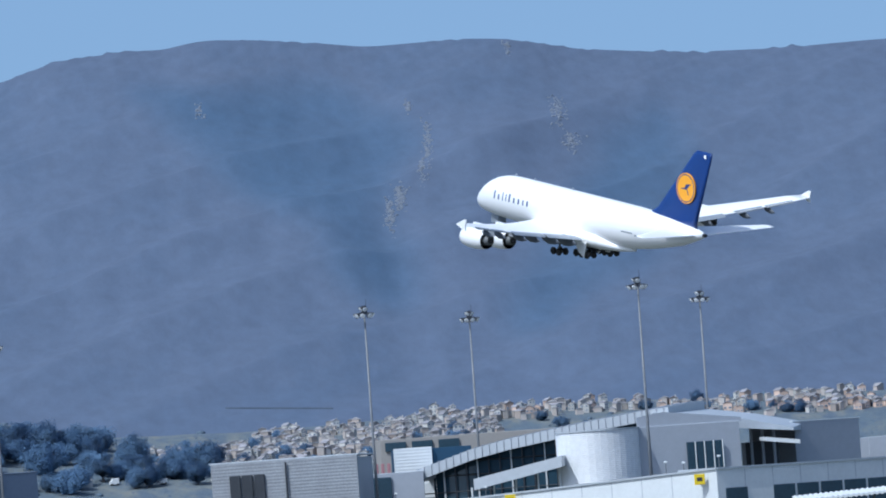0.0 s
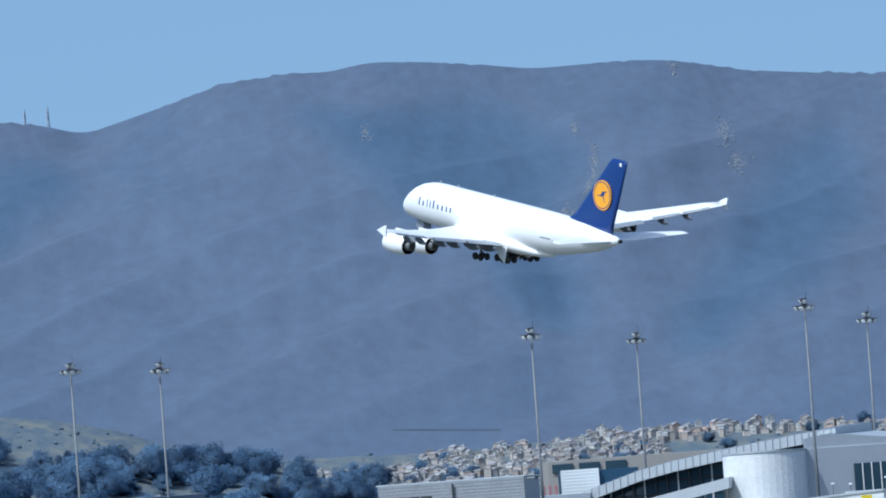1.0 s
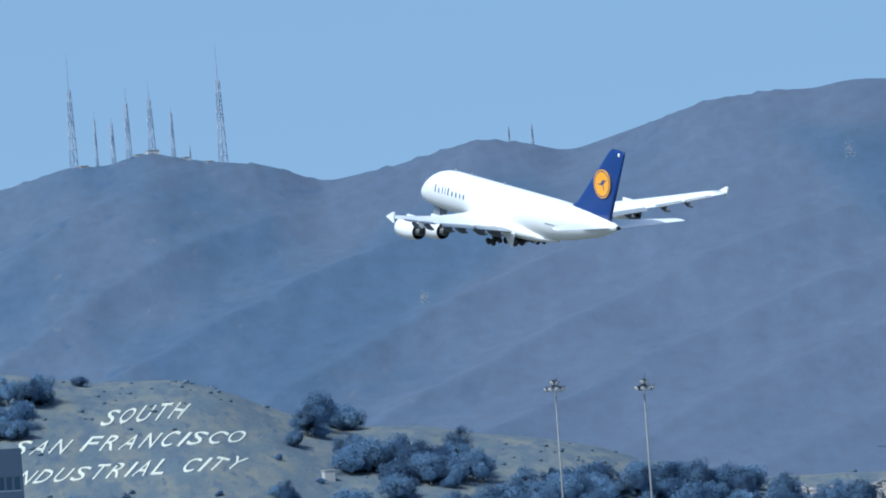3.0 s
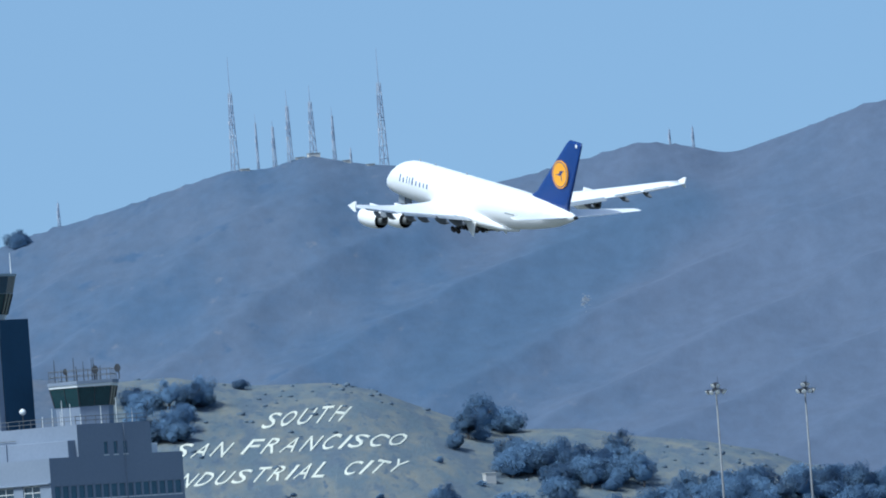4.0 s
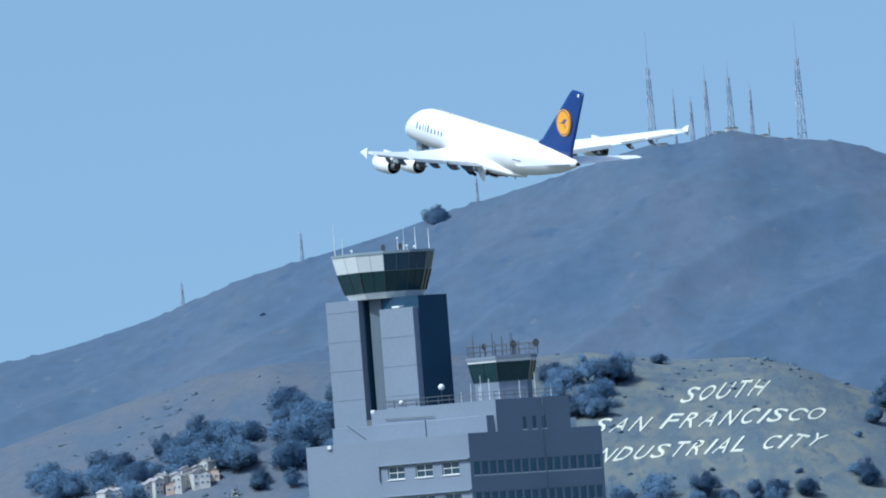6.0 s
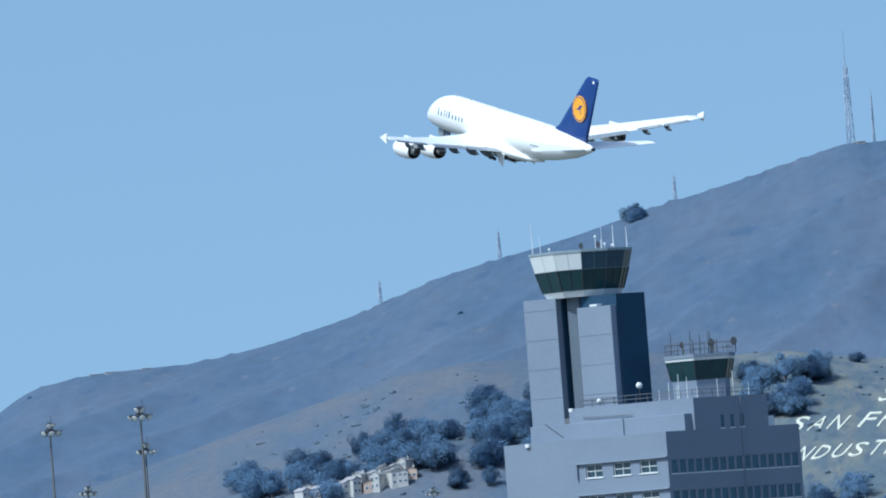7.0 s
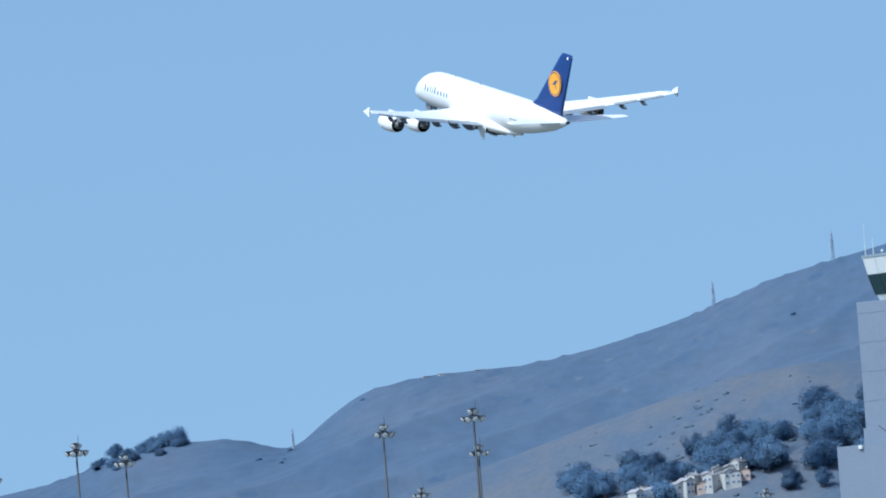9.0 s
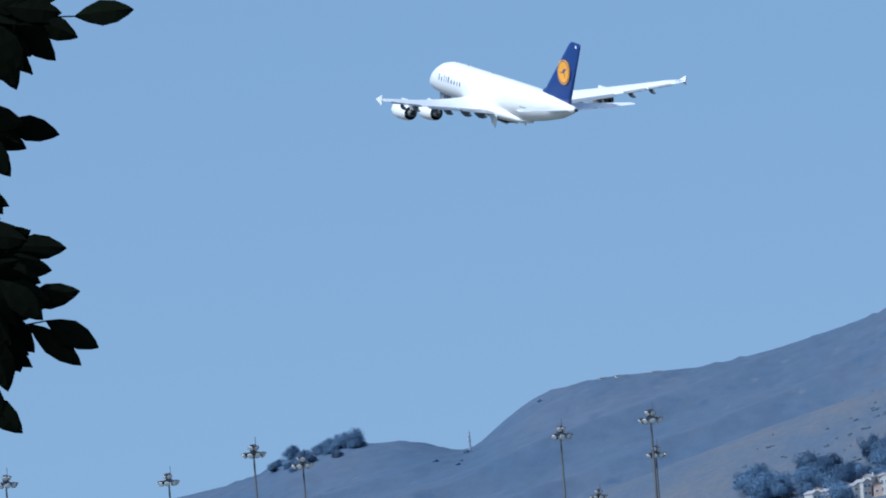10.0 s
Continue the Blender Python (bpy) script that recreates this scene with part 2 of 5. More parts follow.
RIDGE = [(-9, .80), (-6.5, .85), (-5.57, .965), (-5.30, 1.017), (-5.17, 1.08), (-4.95, 1.125), (-4.65, 1.124), (-4.37, 1.055),
         (-4.23, 1.170), (-4.06, 1.279), (-3.79, 1.331), (-3.35, 1.342), (-3.01, 1.400), (-2.66, 1.488), (-2.26, 1.635),
         (-1.67, 1.764), (-1.29, 1.869), (-0.80, 1.989), (-0.47, 2.079), (-0.33, 2.063), (-0.15, 2.117), (0.06, 2.064),
         (0.37, 2.023), (0.60, 1.931), (0.93, 1.982), (1.28, 2.068), (1.47, 2.036), (1.66, 1.982), (2.02, 2.082), (2.27, 2.16)]
RIDGE += [(2.60, 2.184), (2.69, 2.168), (2.90, 2.204), (3.17, 2.187), (3.60, 2.124), (3.94, 2.133), (4.19, 2.118), (4.57, 2.042),
          (5.00, 2.000), (5.47, 1.991), (5.81, 2.002), (7, 1.95), (10, 1.5)]
FRONT = [(-9, .5), (-4.3, .70), (-3.48, .943), (-3.13, 1.05), (-2.78, 1.145), (-2.49, 1.22), (-2.19, 1.258), (-1.5, 1.25),
         (-.97, 1.2), (-.79, 1.2), (-.48, 1.148), (-.1, 1.126), (.07, 1.082), (.24, 1.009), (.38, .95), (.59, .873), (.95, .858),
         (1.19, .803), (1.45, .763), (1.69, .713), (1.93, .622), (2.4, .53), (3, .51), (4.2, .54), (5.5, .5), (9, .45)]


# the mountain's main spurs (+) and gullies (-): metres of rise, half width, then azimuth and elevation down the slope
FOLDS = [(8.8, 32, ((2.30, 2.10), (2.69, 1.90), (3.00, 1.567), (3.33, 1.325), (3.56, 1.02))),
         (-10.1, 32, ((3.30, 2.08), (3.58, 1.70), (3.60, 1.40), (3.63, 1.10), (3.70, .78))),
         (6.8, 28, ((4.20, 2.08), (4.12, 1.70), (3.96, 1.30), (3.93, 1.0), (3.86, .75))),
         (-6.1, 28, ((4.95, 1.95), (4.75, 1.55), (4.40, 1.20), (4.15, .85))),
         (6.8, 35, ((5.85, 1.55), (5.45, 1.20), (5.00, .95), (4.55, .72))),
         (-8.8, 32, ((2.05, 2.00), (1.60, 1.70), (1.08, 1.38), (.60, 1.16), (.30, 1.0))),
         (6.8, 28, ((2.35, 1.55), (1.95, 1.30), (1.60, 1.08), (1.20, .88))),
         (7.4, 32, ((1.30, 2.02), (1.05, 1.78), (.60, 1.50), (.15, 1.28), (-.25, 1.12))),
         (-5.4, 25, ((.62, 1.90), (.30, 1.68), (-.15, 1.45), (-.60, 1.25))),
         (5.4, 25, ((-.10, 2.05), (-.25, 1.80), (-.60, 1.55), (-1.1, 1.35)))]


def crest(profile, az, r):
    return EYE[2] + r * np.tan(np.radians(np.interp(az, *zip(*profile))))


def waves(x, y, seed, octaves=4, base=1.0):
    """Cheap smooth noise: sums of sines with random ways and phases, about -1 to 1."""
    rng, out, amp, tot = np.random.RandomState(seed), 0.0, 1.0, 0.0
    for o in range(octaves):
        for _ in range(3):
            a, ph, k = rng.uniform(0, np.pi * 2), rng.uniform(0, np.pi * 2), base * 2.0 ** o * rng.uniform(0.8, 1.25)
            out = out + amp * np.sin(k * (np.cos(a) * x + np.sin(a) * y) + ph) / 3
        tot += amp
        amp *= 0.55
    return out / tot * 1.8


@functools.cache
def fold_lines():
    """The folds' lines as (x, reduced range) points on the mountain's plain slope."""
    out, rs = [], np.linspace(4118, RIDGE_R, 160)
    for rise, wide, line in FOLDS:
        pts = []
        for az, el in line:
            soft = sum(crest(RIDGE, az + o, RIDGE_R) for o in np.linspace(-0.9, 0.9, 13)) / 13
            zs = 34 + (soft - 34) * ((rs - 4110) / (RIDGE_R - 4110)) ** 1.1
            r = float(np.interp(el, np.degrees(np.arctan((zs - EYE[2]) / rs)), rs))
            pts.append((r * math.sin(radians(az)), r * .21))
        out.append((rise, wide, pts))
    return out


def folds(x, r):
    total = 0.0
    v = r * .21
    for rise, wide, pts in fold_lines():
        best = 1e9
        for (x0, v0), (x1, v1) in zip(pts, pts[1:]):
            dx, dv = x1 - x0, v1 - v0
            k = np.clip(((x - x0) * dx + (v - v0) * dv) / (dx * dx + dv * dv), 0, 1)
            best = np.minimum(best, np.hypot(x - x0 - k * dx, v - v0 - k * dv))
        total = total + rise * np.exp(-np.sqrt(best ** 2 + 4) / wide)
    return total


def height(x, y):
    """Ground height in metres; takes arrays."""
    x, y = np.asarray(x, float), np.asarray(y, float)
    r, az = np.hypot(x, y), np.degrees(np.arctan2(x, y))
    fwd = np.clip((y - 1500) / 800, 0, 1)
    # the mountain, with spurs that run down to the left; the skyline's own shape fades out below the crest
    v = (r - 4110) / (RIDGE_R - 4110)
    u = np.clip(v, 0, 1)
    zc = sum(crest(RIDGE, az + o, RIDGE_R) for o in (-.06, -.03, 0, .03, .06)) / 5
    soft = sum(crest(RIDGE, az + o, RIDGE_R) for o in np.linspace(-0.9, 0.9, 13)) / 13
    zb = 34.0
    body = soft + (zc - soft) * u ** 4
    s = x + 0.6 * (RIDGE_R - r)
    bend = 26 * waves(x, r * 0.7, 21, 2, 1 / 120.0)
    spur = 1 - 2 * np.abs(np.sin((s + bend) / 74)) ** 0.85
    spur2 = 1 - 2 * np.abs(np.sin((s - bend) / 23 + 1.0)) ** 0.85
    env = np.clip(4 * u * (1 - u), 0, 1) ** 0.8
    mount = zb + (body - zb) * u ** 1.1 + env * (1.8 * spur + 2.0 * spur2 + 2.6 * waves(x, r * 0.4, 3, 4, 1 / 24.0) + .7 * folds(x + 5 * waves(x, r * .3, 77, 3, 1 / 26.0), r))
    mount = mount + np.clip(u * 3, 0, 1) * 0.4 * waves(x, r, 8, 3, 1 / 7.0)
    mount = mount + np.clip(u * 10 - 9, 0, 1) * .45 * waves(x, r, 9, 2, 1 / 1.1)
    mount = np.where(v < 0, zb * np.clip(1 + v * 1.6, 0, 1), mount)
    mount = np.where(v > 1, zc - (np.maximum(r - RIDGE_R, 0) / 18) ** 1.25 * 3, mount)
    # the front hills
    w = (r - 3790) / (FRONT_R - 3790)
    zf = crest(FRONT, az, FRONT_R)
    wu = np.clip(w, 0, 1)
    front = zf * (1 - (1 - wu) ** 1.45) + np.clip(4 * wu * (1 - wu), 0, 1) * (1.6 * waves(x, r * 0.5, 5, 3, 1 / 26.0)) + 0.35 * waves(x, r, 6, 3, 1 / 8.0) * (wu > 0)
    front = np.where(w > 1, zf - (np.maximum(r - FRONT_R, 0) / 30) ** 1.5 * 5, front)
    z = np.maximum(np.maximum(mount, front), 0.0) * fwd
    # the bank on which the spotter stands
    return z + 2.4 * np.exp(-(x ** 2 + y ** 2) / 45.0 ** 2)


def build_ground():
    far = np.array([600, 680, 800, 1000, 1300, 1800, 2600, 4000, 7000.0])
    xs = np.concatenate([-far[::-1], np.arange(-545, 546, 2.2), far])
    ys = np.concatenate([[-7000, -3000, -1200, -500, -200], np.arange(-100, 101, 12.5), np.arange(200, 3500, 150), np.arange(3500, 4860, 3.4), [4900, 4960, 5100, 5400, 6000, 7000]])
    gx, gy = np.meshgrid(xs, ys)
    gz = height(gx, gy)
    nx, ny = len(xs), len(ys)
    idx = np.arange(nx * ny).reshape(ny, nx)
    quads = np.stack([idx[:-1, :-1], idx[:-1, 1:], idx[1:, 1:], idx[1:, :-1]], -1).reshape(-1, 4)
    me = bpy.data.meshes.new("ground")
    me.from_pydata(np.stack([gx, gy, gz], -1).reshape(-1, 3).tolist(), [], quads.tolist())
    me.shade_smooth()
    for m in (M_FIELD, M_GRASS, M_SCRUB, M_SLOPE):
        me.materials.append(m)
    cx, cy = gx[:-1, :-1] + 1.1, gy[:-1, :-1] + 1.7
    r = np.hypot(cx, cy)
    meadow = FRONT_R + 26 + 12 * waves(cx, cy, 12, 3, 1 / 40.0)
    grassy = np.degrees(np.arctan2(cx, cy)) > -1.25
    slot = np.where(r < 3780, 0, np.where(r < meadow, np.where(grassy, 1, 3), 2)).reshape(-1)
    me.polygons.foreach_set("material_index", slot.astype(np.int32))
    # mauve tone on the right flank; dense scrub and shade painted blue into gullies and bowls
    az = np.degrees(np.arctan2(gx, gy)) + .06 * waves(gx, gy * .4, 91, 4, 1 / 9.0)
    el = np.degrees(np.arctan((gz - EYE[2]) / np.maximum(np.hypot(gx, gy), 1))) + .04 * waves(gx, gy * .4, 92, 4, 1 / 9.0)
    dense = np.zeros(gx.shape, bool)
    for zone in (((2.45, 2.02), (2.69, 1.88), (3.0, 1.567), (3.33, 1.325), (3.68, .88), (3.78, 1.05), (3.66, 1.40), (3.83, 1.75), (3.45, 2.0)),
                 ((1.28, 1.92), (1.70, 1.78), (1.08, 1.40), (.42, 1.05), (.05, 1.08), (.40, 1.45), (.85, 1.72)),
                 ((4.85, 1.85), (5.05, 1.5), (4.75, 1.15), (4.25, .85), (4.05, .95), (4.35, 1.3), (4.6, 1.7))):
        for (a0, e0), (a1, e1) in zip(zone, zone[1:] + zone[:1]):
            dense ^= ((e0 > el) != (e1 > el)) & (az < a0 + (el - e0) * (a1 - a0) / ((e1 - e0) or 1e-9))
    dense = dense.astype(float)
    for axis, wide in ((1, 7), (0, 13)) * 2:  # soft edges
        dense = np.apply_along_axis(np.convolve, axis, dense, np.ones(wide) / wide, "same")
    for name, values in (("scrub_and_shade", dense), ("mauve_flank", np.clip((az - .2 + .35 * (el - 1.2)) / 1.2, 0, 1))):
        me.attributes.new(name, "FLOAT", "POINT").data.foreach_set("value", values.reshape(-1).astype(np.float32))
    return tagged(new("ground", me), "flat airfield rising to dry grassy hills and a scrub-covered mountain", "ground", kind="structure")


build_ground()


def on_hill(az, el, mountain=False):
    """The point of the hillside that is seen at az, el: on the front hills or on the mountain."""
    rs = np.linspace(4118, RIDGE_R, 200) if mountain else np.linspace(3792, FRONT_R, 200)
    a = radians(az)
    zs = height(rs * math.sin(a), rs * math.cos(a))
    els = np.maximum.accumulate(np.degrees(np.arctan((zs - EYE[2]) / rs)))
    r = float(np.interp(el, els, rs))
    x, y = r * math.sin(a), r * math.cos(a)
    return Vector((x, y, float(height(x, y))))


# ---- the control tower on its office block; local x runs along the sunlit front, local y into the building ----
def facade(bm, u0, u1, z0, z1, openings, depth, m):
    """A wall slab from u0 to u1 with openings (u0, u1, z0, z1) that go through it."""
    zs = sorted({z0, z1, *(o[2] for o in openings), *(o[3] for o in openings)})
    for a, b in zip(zs, zs[1:]):
        cut = sorted((o[0], o[1]) for o in openings if o[2] <= a and o[3] >= b)
        u = u0
        for c, d in [*cut, (u1, u1)]:
            if c > u:
                box(bm, (u, 0, a), (c, depth, b), m)
            u = d
    return bm


def window_in(parent, u0, u1, z0, z1, m, bars=(1, 1), glass=None, frame_mat=None, inset=.2):
    """A recessed window: frame with bars, pane and sill."""
    t = 0.09
    hole = [(u0 + t, z0 + t), (u1 - t, z0 + t), (u1 - t, z1 - t), (u0 + t, z1 - t)]
    rim = [(u0, z0), (u1, z0), (u1, z1), (u0, z1)]
    loops = [[m @ Vector((u, d, z)) for u, z in q] for q, d in ((rim, inset + .1), (rim, inset), (hole, inset), (hole, inset + .1), (rim, inset + .1))]
    w = part("window", loft(B(), loops, caps=False), frame_mat or M_WHITE, parent)
    for k in range(bars[0]):
        c = u0 + (u1 - u0) * (k + 1) / (bars[0] + 1)
        part("glazing_bar", box(B(), (c - .045, inset + .01, z0 + t), (c + .045, inset + .09, z1 - t), m), M_WHITE, w)
    for k in range(bars[1]):
        c = z0 + (z1 - z0) * (k + 1) / (bars[1] + 1)
        part("glazing_bar", box(B(), (u0 + t, inset + .02, c - .05), (u1 - t, inset + .08, c + .05), m), M_WHITE, w)
    part("pane", box(B(), (u0 + .02, inset + .11, z0 + .02), (u1 - .02, inset + .14, z1 - .02), m), glass or M_GLASS, w)
    part("sill", box(B(), (u0 - .1, -.12 if inset > .1 else -.03, z0 - .14), (u1 + .1, inset, z0), m), M_WHITE, w)


def railing(parent, pts, z, h=1.1, step=2.0, name="railing"):
    bm = B()
    for a, b in zip(pts, pts[1:]):
        a, b = Vector((*a, z)), Vector((*b, z))
        k = max(1, int((b - a).length / step))
        for i in range(k + 1):
            p = a.lerp(b, i / k)
            rod(bm, p, p + Vector((0, 0, h)), .045, n=5)
        for f in (.5, 1.0):
            rod(bm, a + Vector((0, 0, h * f)), b + Vector((0, 0, h * f)), .045, n=5)
    return part(name, bm, M_STEEL, parent)


def cab(parent, c, levels, corners):
    """A control cab of stacked rings: levels are (z0, r0, z1, r1, name, material); corners are local angles from the front, in degrees."""
    sides = len(corners)

    def ring(z, r):
        return [(c[0] + r * math.sin(radians(a)), c[1] - r * math.cos(radians(a)), z) for a in corners]
    for z0, r0, z1, r1, name, mat in levels:
        ob = part(name, loft(B(), [ring(z0, r0), ring(z1, r1)]), mat, parent)
        if name == "cab_fascia":  # pale panels on the two sunward faces, dark ones that paint shade on the others
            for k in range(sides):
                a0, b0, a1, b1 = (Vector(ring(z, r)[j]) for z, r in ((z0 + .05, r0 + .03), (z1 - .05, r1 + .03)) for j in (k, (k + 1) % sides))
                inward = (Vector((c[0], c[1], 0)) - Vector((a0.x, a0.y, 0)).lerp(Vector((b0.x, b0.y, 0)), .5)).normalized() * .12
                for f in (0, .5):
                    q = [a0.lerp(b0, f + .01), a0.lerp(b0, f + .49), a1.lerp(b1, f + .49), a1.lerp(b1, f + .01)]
                    part("fascia_panel", loft(B(), [q, [p + inward for p in q]]), M_WHITE if k < 2 else M_FASCIASHADE, ob)
        if name == "cab_glazing":
            for k in range(sides):
                for f in (0, .5):
                    a0, b0 = Vector(ring(z0, r0 + .04)[k]), Vector(ring(z0, r0 + .04)[(k + 1) % sides])
                    a1, b1 = Vector(ring(z1, r1 + .04)[k]), Vector(ring(z1, r1 + .04)[(k + 1) % sides])
                    part("mullion", rod(B(), a0.lerp(b0, f), a1.lerp(b1, f), .09 if f == 0 else .05), M_DARKSTEEL, ob)


def control_tower():
    t = thing("control_tower", pose(-42.3, 1800, 0, 0, 0, -40), "grey concrete airport control tower on a stepped office block", "tower")
    I = Matrix.Identity(4)
    right = Matrix(((0, -1, 0, 0), (1, 0, 0, 0), (0, 0, 1, 0), (0, 0, 0, 1)))  # a slab along local y with its outer side at x = 0
    # lower office block
    part("office_block", box(B(), (-29.5, .36, 0), (-.36, 27.5, 32.0)), M_CONC, t)
    wins = [(a, b, z, z + 1.75) for z in (26.85, 22.6, 18.4) for a, b in ((-14.9, -11.9), (-9.9, -6.8), (-5.1, -2.0))]
    f = part("front_wall", facade(B(), -29.5, 0, 0, 32.2, wins, .36, I), M_CONC, t)
    for i, (a, b, z0, z1) in enumerate(wins):
        window_in(f, a, b, z0, z1, I)
    for z in (26.85, 22.6):
        part("canopy_ledge", box(B(), (-16.4, -.4, z + 1.85), (0, 0, z + 2.05), bevel=.03), M_CONC, f)
        part("canopy_ledge", box(B(), (-16.4, -.35, z - .2), (-16.2, 0, z + 1.85)), M_CONC, f)
    wins = [(.7 + k * 1.66, .7 + k * 1.66 + 1.34, z, z + 1.9) for z in (26.5, 22.3, 18.1) for k in range(16)]
    f = part("side_wall", facade(B(), .36, 27.5, 0, 32.2, wins, .36, right), M_CONC, t)
    for a, b, z0, z1 in wins:
        window_in(f, a, b, z0, z1, right, (0, 0), M_SIDEPANE, M_CONC, .04)
    # set-back tiers
    part("parapet_tier", box(B(), (-28.6, 4.6, 32.004), (-.5, 6.3, 34.5), bevel=.05), M_CONC, t)
    for p in (-11.6,):
        part("pilaster", box(B(), (p - .3, 4.4, 32.1), (p + .15, 4.59, 34.6)), M_CONC, t)
    wins = [(11.4 + k * 2.0 - 6.46, 12.3 + k * 2.0 - 6.46, 32.3, 34.1) for k in range(3)]
    up = Matrix.Translation((0, 6.46, 0)) @ right
    part("upper_tier", box(B(), (-22.6, 6.46, 32.004), (-.36, 21.2, 36.3)), M_CONC, t)
    part("upper_front", box(B(), (-22.6, 6.1, 32.2), (0, 6.456, 36.55)), M_CONC, t)
    f = part("upper_side", facade(B(), 0, 14.8, 32.2, 36.55, wins, .355, up), M_CONC, t)
    for a, b, z0, z1 in wins:
        window_in(f, a, b, z0, z1, up, (0, 0), M_SIDEPANE, M_CONC, .04)
    part("vent_hatch", box(B(), (-4.2, 5.95, 33.2), (-3.2, 6.098, 34.0), bevel=.03), M_DARKSTEEL, t)
    part("pipe_run", rod(B(), (-20, 5.9, 35.2), (-11, 5.9, 35.0), .05), M_STEEL, t)
    part("pipe_run", rod(B(), (-22.4, .9, 34.6), (-19.0, .6, 32.6), .07), M_DARKSTEEL, t)
    part("plant_and_recess_block", box(B(), (-24.5, 6.5, 34.5), (-19.9, 9, 35.3), bevel=.06), M_STEEL, t)
    part("rear_plant_room", box(B(), (-9, 21.6, 32.0), (-3, 26, 33.6), bevel=.06), M_WHITE, t)
    railing(t, [(-20.5, 6.3), (-.3, 6.3), (-.3, 21)], 36.55)
    # the shaft: a dark core with two tall panelled fins
    part("core", box(B(), (-29.0, 9.2, 32.1), (-14.0, 13.7, 51.7)), M_DARKCONC, t, "dark navy cladding, part of its shade in the colour")
    part("core_flank", box(B(), (-20.3, 7.6, 32.1), (-13.8, 9.19, 51.68)), M_DARKCONC, t, "dark navy cladding, part of its shade in the colour")
    part("core_flank", box(B(), (-29.3, 7.6, 32.1), (-23.7, 9.19, 51.6)), M_DARKCONC, t, "dark navy cladding, part of its shade in the colour")
    part("core_recess", box(B(), (-22.95, 7.75, 32.1), (-20.7, 9.195, 51.9), bevel=.04), M_RECESS, t, "mid-grey recessed strip between the fins")
    for x0, x1, top in ((-29.75, -23.85, 51.8), (-20.05, -13.95, 50.15)):
        zs = [34.4, 38.2, 42.2, 46.2, 50.2]
        for k, z in enumerate(zs):
            z1 = min(top, zs[k + 1] if k + 1 < len(zs) else 99)
            if z1 - z > .3:
                part("shaft_panel", box(B(), (x0, 6.47, z + .015), (x1, 7.59, z1 - .015), bevel=.03), M_CONC, t)
        part("fin_core", box(B(), (x0 + .1, 6.6, 32.2), (x1 - .1, 7.58, top - .1)), M_JOINT, t)
    part("shaft_cap", box(B(), (-17.8, 6.5, 50.15), (-16.4, 7.55, 50.45), bevel=.05), M_WHITE, t)
    # main cab
    c = (-22.5, 10.85)
    ring8 = [40 + a for a in (-86, -30, 2, 33, 60, 94, 140, 180, 228)]
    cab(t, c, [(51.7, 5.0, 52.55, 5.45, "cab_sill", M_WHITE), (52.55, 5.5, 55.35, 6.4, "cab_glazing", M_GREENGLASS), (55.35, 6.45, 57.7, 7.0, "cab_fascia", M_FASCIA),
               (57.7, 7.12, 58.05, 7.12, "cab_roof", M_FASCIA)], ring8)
    for x, y, h, r in ((-6.0, -1.0, 4.4, .07), (-4.2, -2.4, 2.3, .06), (5.2, -1.2, 3.2, .08), (6.2, 0.4, 2.9, .08), (3.9, -2.0, 1.4, .06), (1.2, 3.5, 3.4, .05)):
        k = rod(B(), (c[0] + x * .766 - y * .2, c[1] + x * .643 + y, 58.0), (c[0] + x * .766 - y * .2, c[1] + x * .643 + y, 58.0 + h), r, r * .5)
        part("whip_antenna", k, M_WHITE, t)
    for x, y, z in ((4.2, -1.6, 58.2), (-3.2, -2.0, 58.0), (2.9, -1.5, 59.3), (4.9, -1.0, 58.0)):
        bm = B()
        p = Vector((c[0] + x * .766 - y * .2, c[1] + x * .643 + y, z + .5))
        ball(bm, p, .22)
        rod(bm, (p.x, p.y, 58.0), p, .05)
        part("beacon", bm, M_WHITE, t)
    for x, y in ((-1.4, 2.0), (.8, 3.0)):
        bm = B()
        p = Vector((c[0] + x, c[1] + y, 58.8))
        rings = [[p + Vector((r * math.cos(a), -d, r * math.sin(a))) for a in [i * math.tau / 12 for i in range(12)]] for d, r in ((0, .08), (.1, .3), (.22, .42), (.25, .42))]
        loft(bm, rings)
        rod(bm, (p.x, p.y, 58.0), p, .06)
        part("dish_antenna", bm, M_DARKSTEEL, t)
    # small ramp-control cab on the upper tier
    c2 = (-6.4, 15.4)
    st = radians(40 - 68)
    cab(t, c2, [(36.5, 4.1, 39.1, 4.2, "ramp_cab_base", M_CONC), (39.1, 4.3, 41.7, 4.9, "cab_glazing", M_GREENGLASS), (41.7, 5.0, 42.1, 5.05, "ramp_cab_fascia", M_WHITE), (42.1, 5.2, 42.55, 5.2, "ramp_cab_roof", M_CONC)], [math.degrees(st) + 60 * k for k in range(6)])
    railing(t, [(c2[0] + 4.9 * math.sin(st + k * math.tau / 6), c2[1] - 4.9 * math.cos(st + k * math.tau / 6)) for k in range(7)], 42.55, 1.5, 1.3)
    rng = random.Random(4)
    for k in range(11):
        a, r = rng.uniform(0, math.tau), rng.uniform(1.5, 4.6)
        p = (c2[0] + r * math.cos(a), c2[1] + r * math.sin(a))
        part("whip_antenna", rod(B(), (*p, 42.5), (*p, 44.0 + rng.uniform(0, 2.0)), .07, .04), M_DARKSTEEL, t)
    for x, y, s in ((2.2, 0.4, .6), (-1.6, -1.5, .45), (5.2, 1.6, .6)):
        bm = B()
        p = Vector((c2[0] + x, c2[1] + y, 44.0))
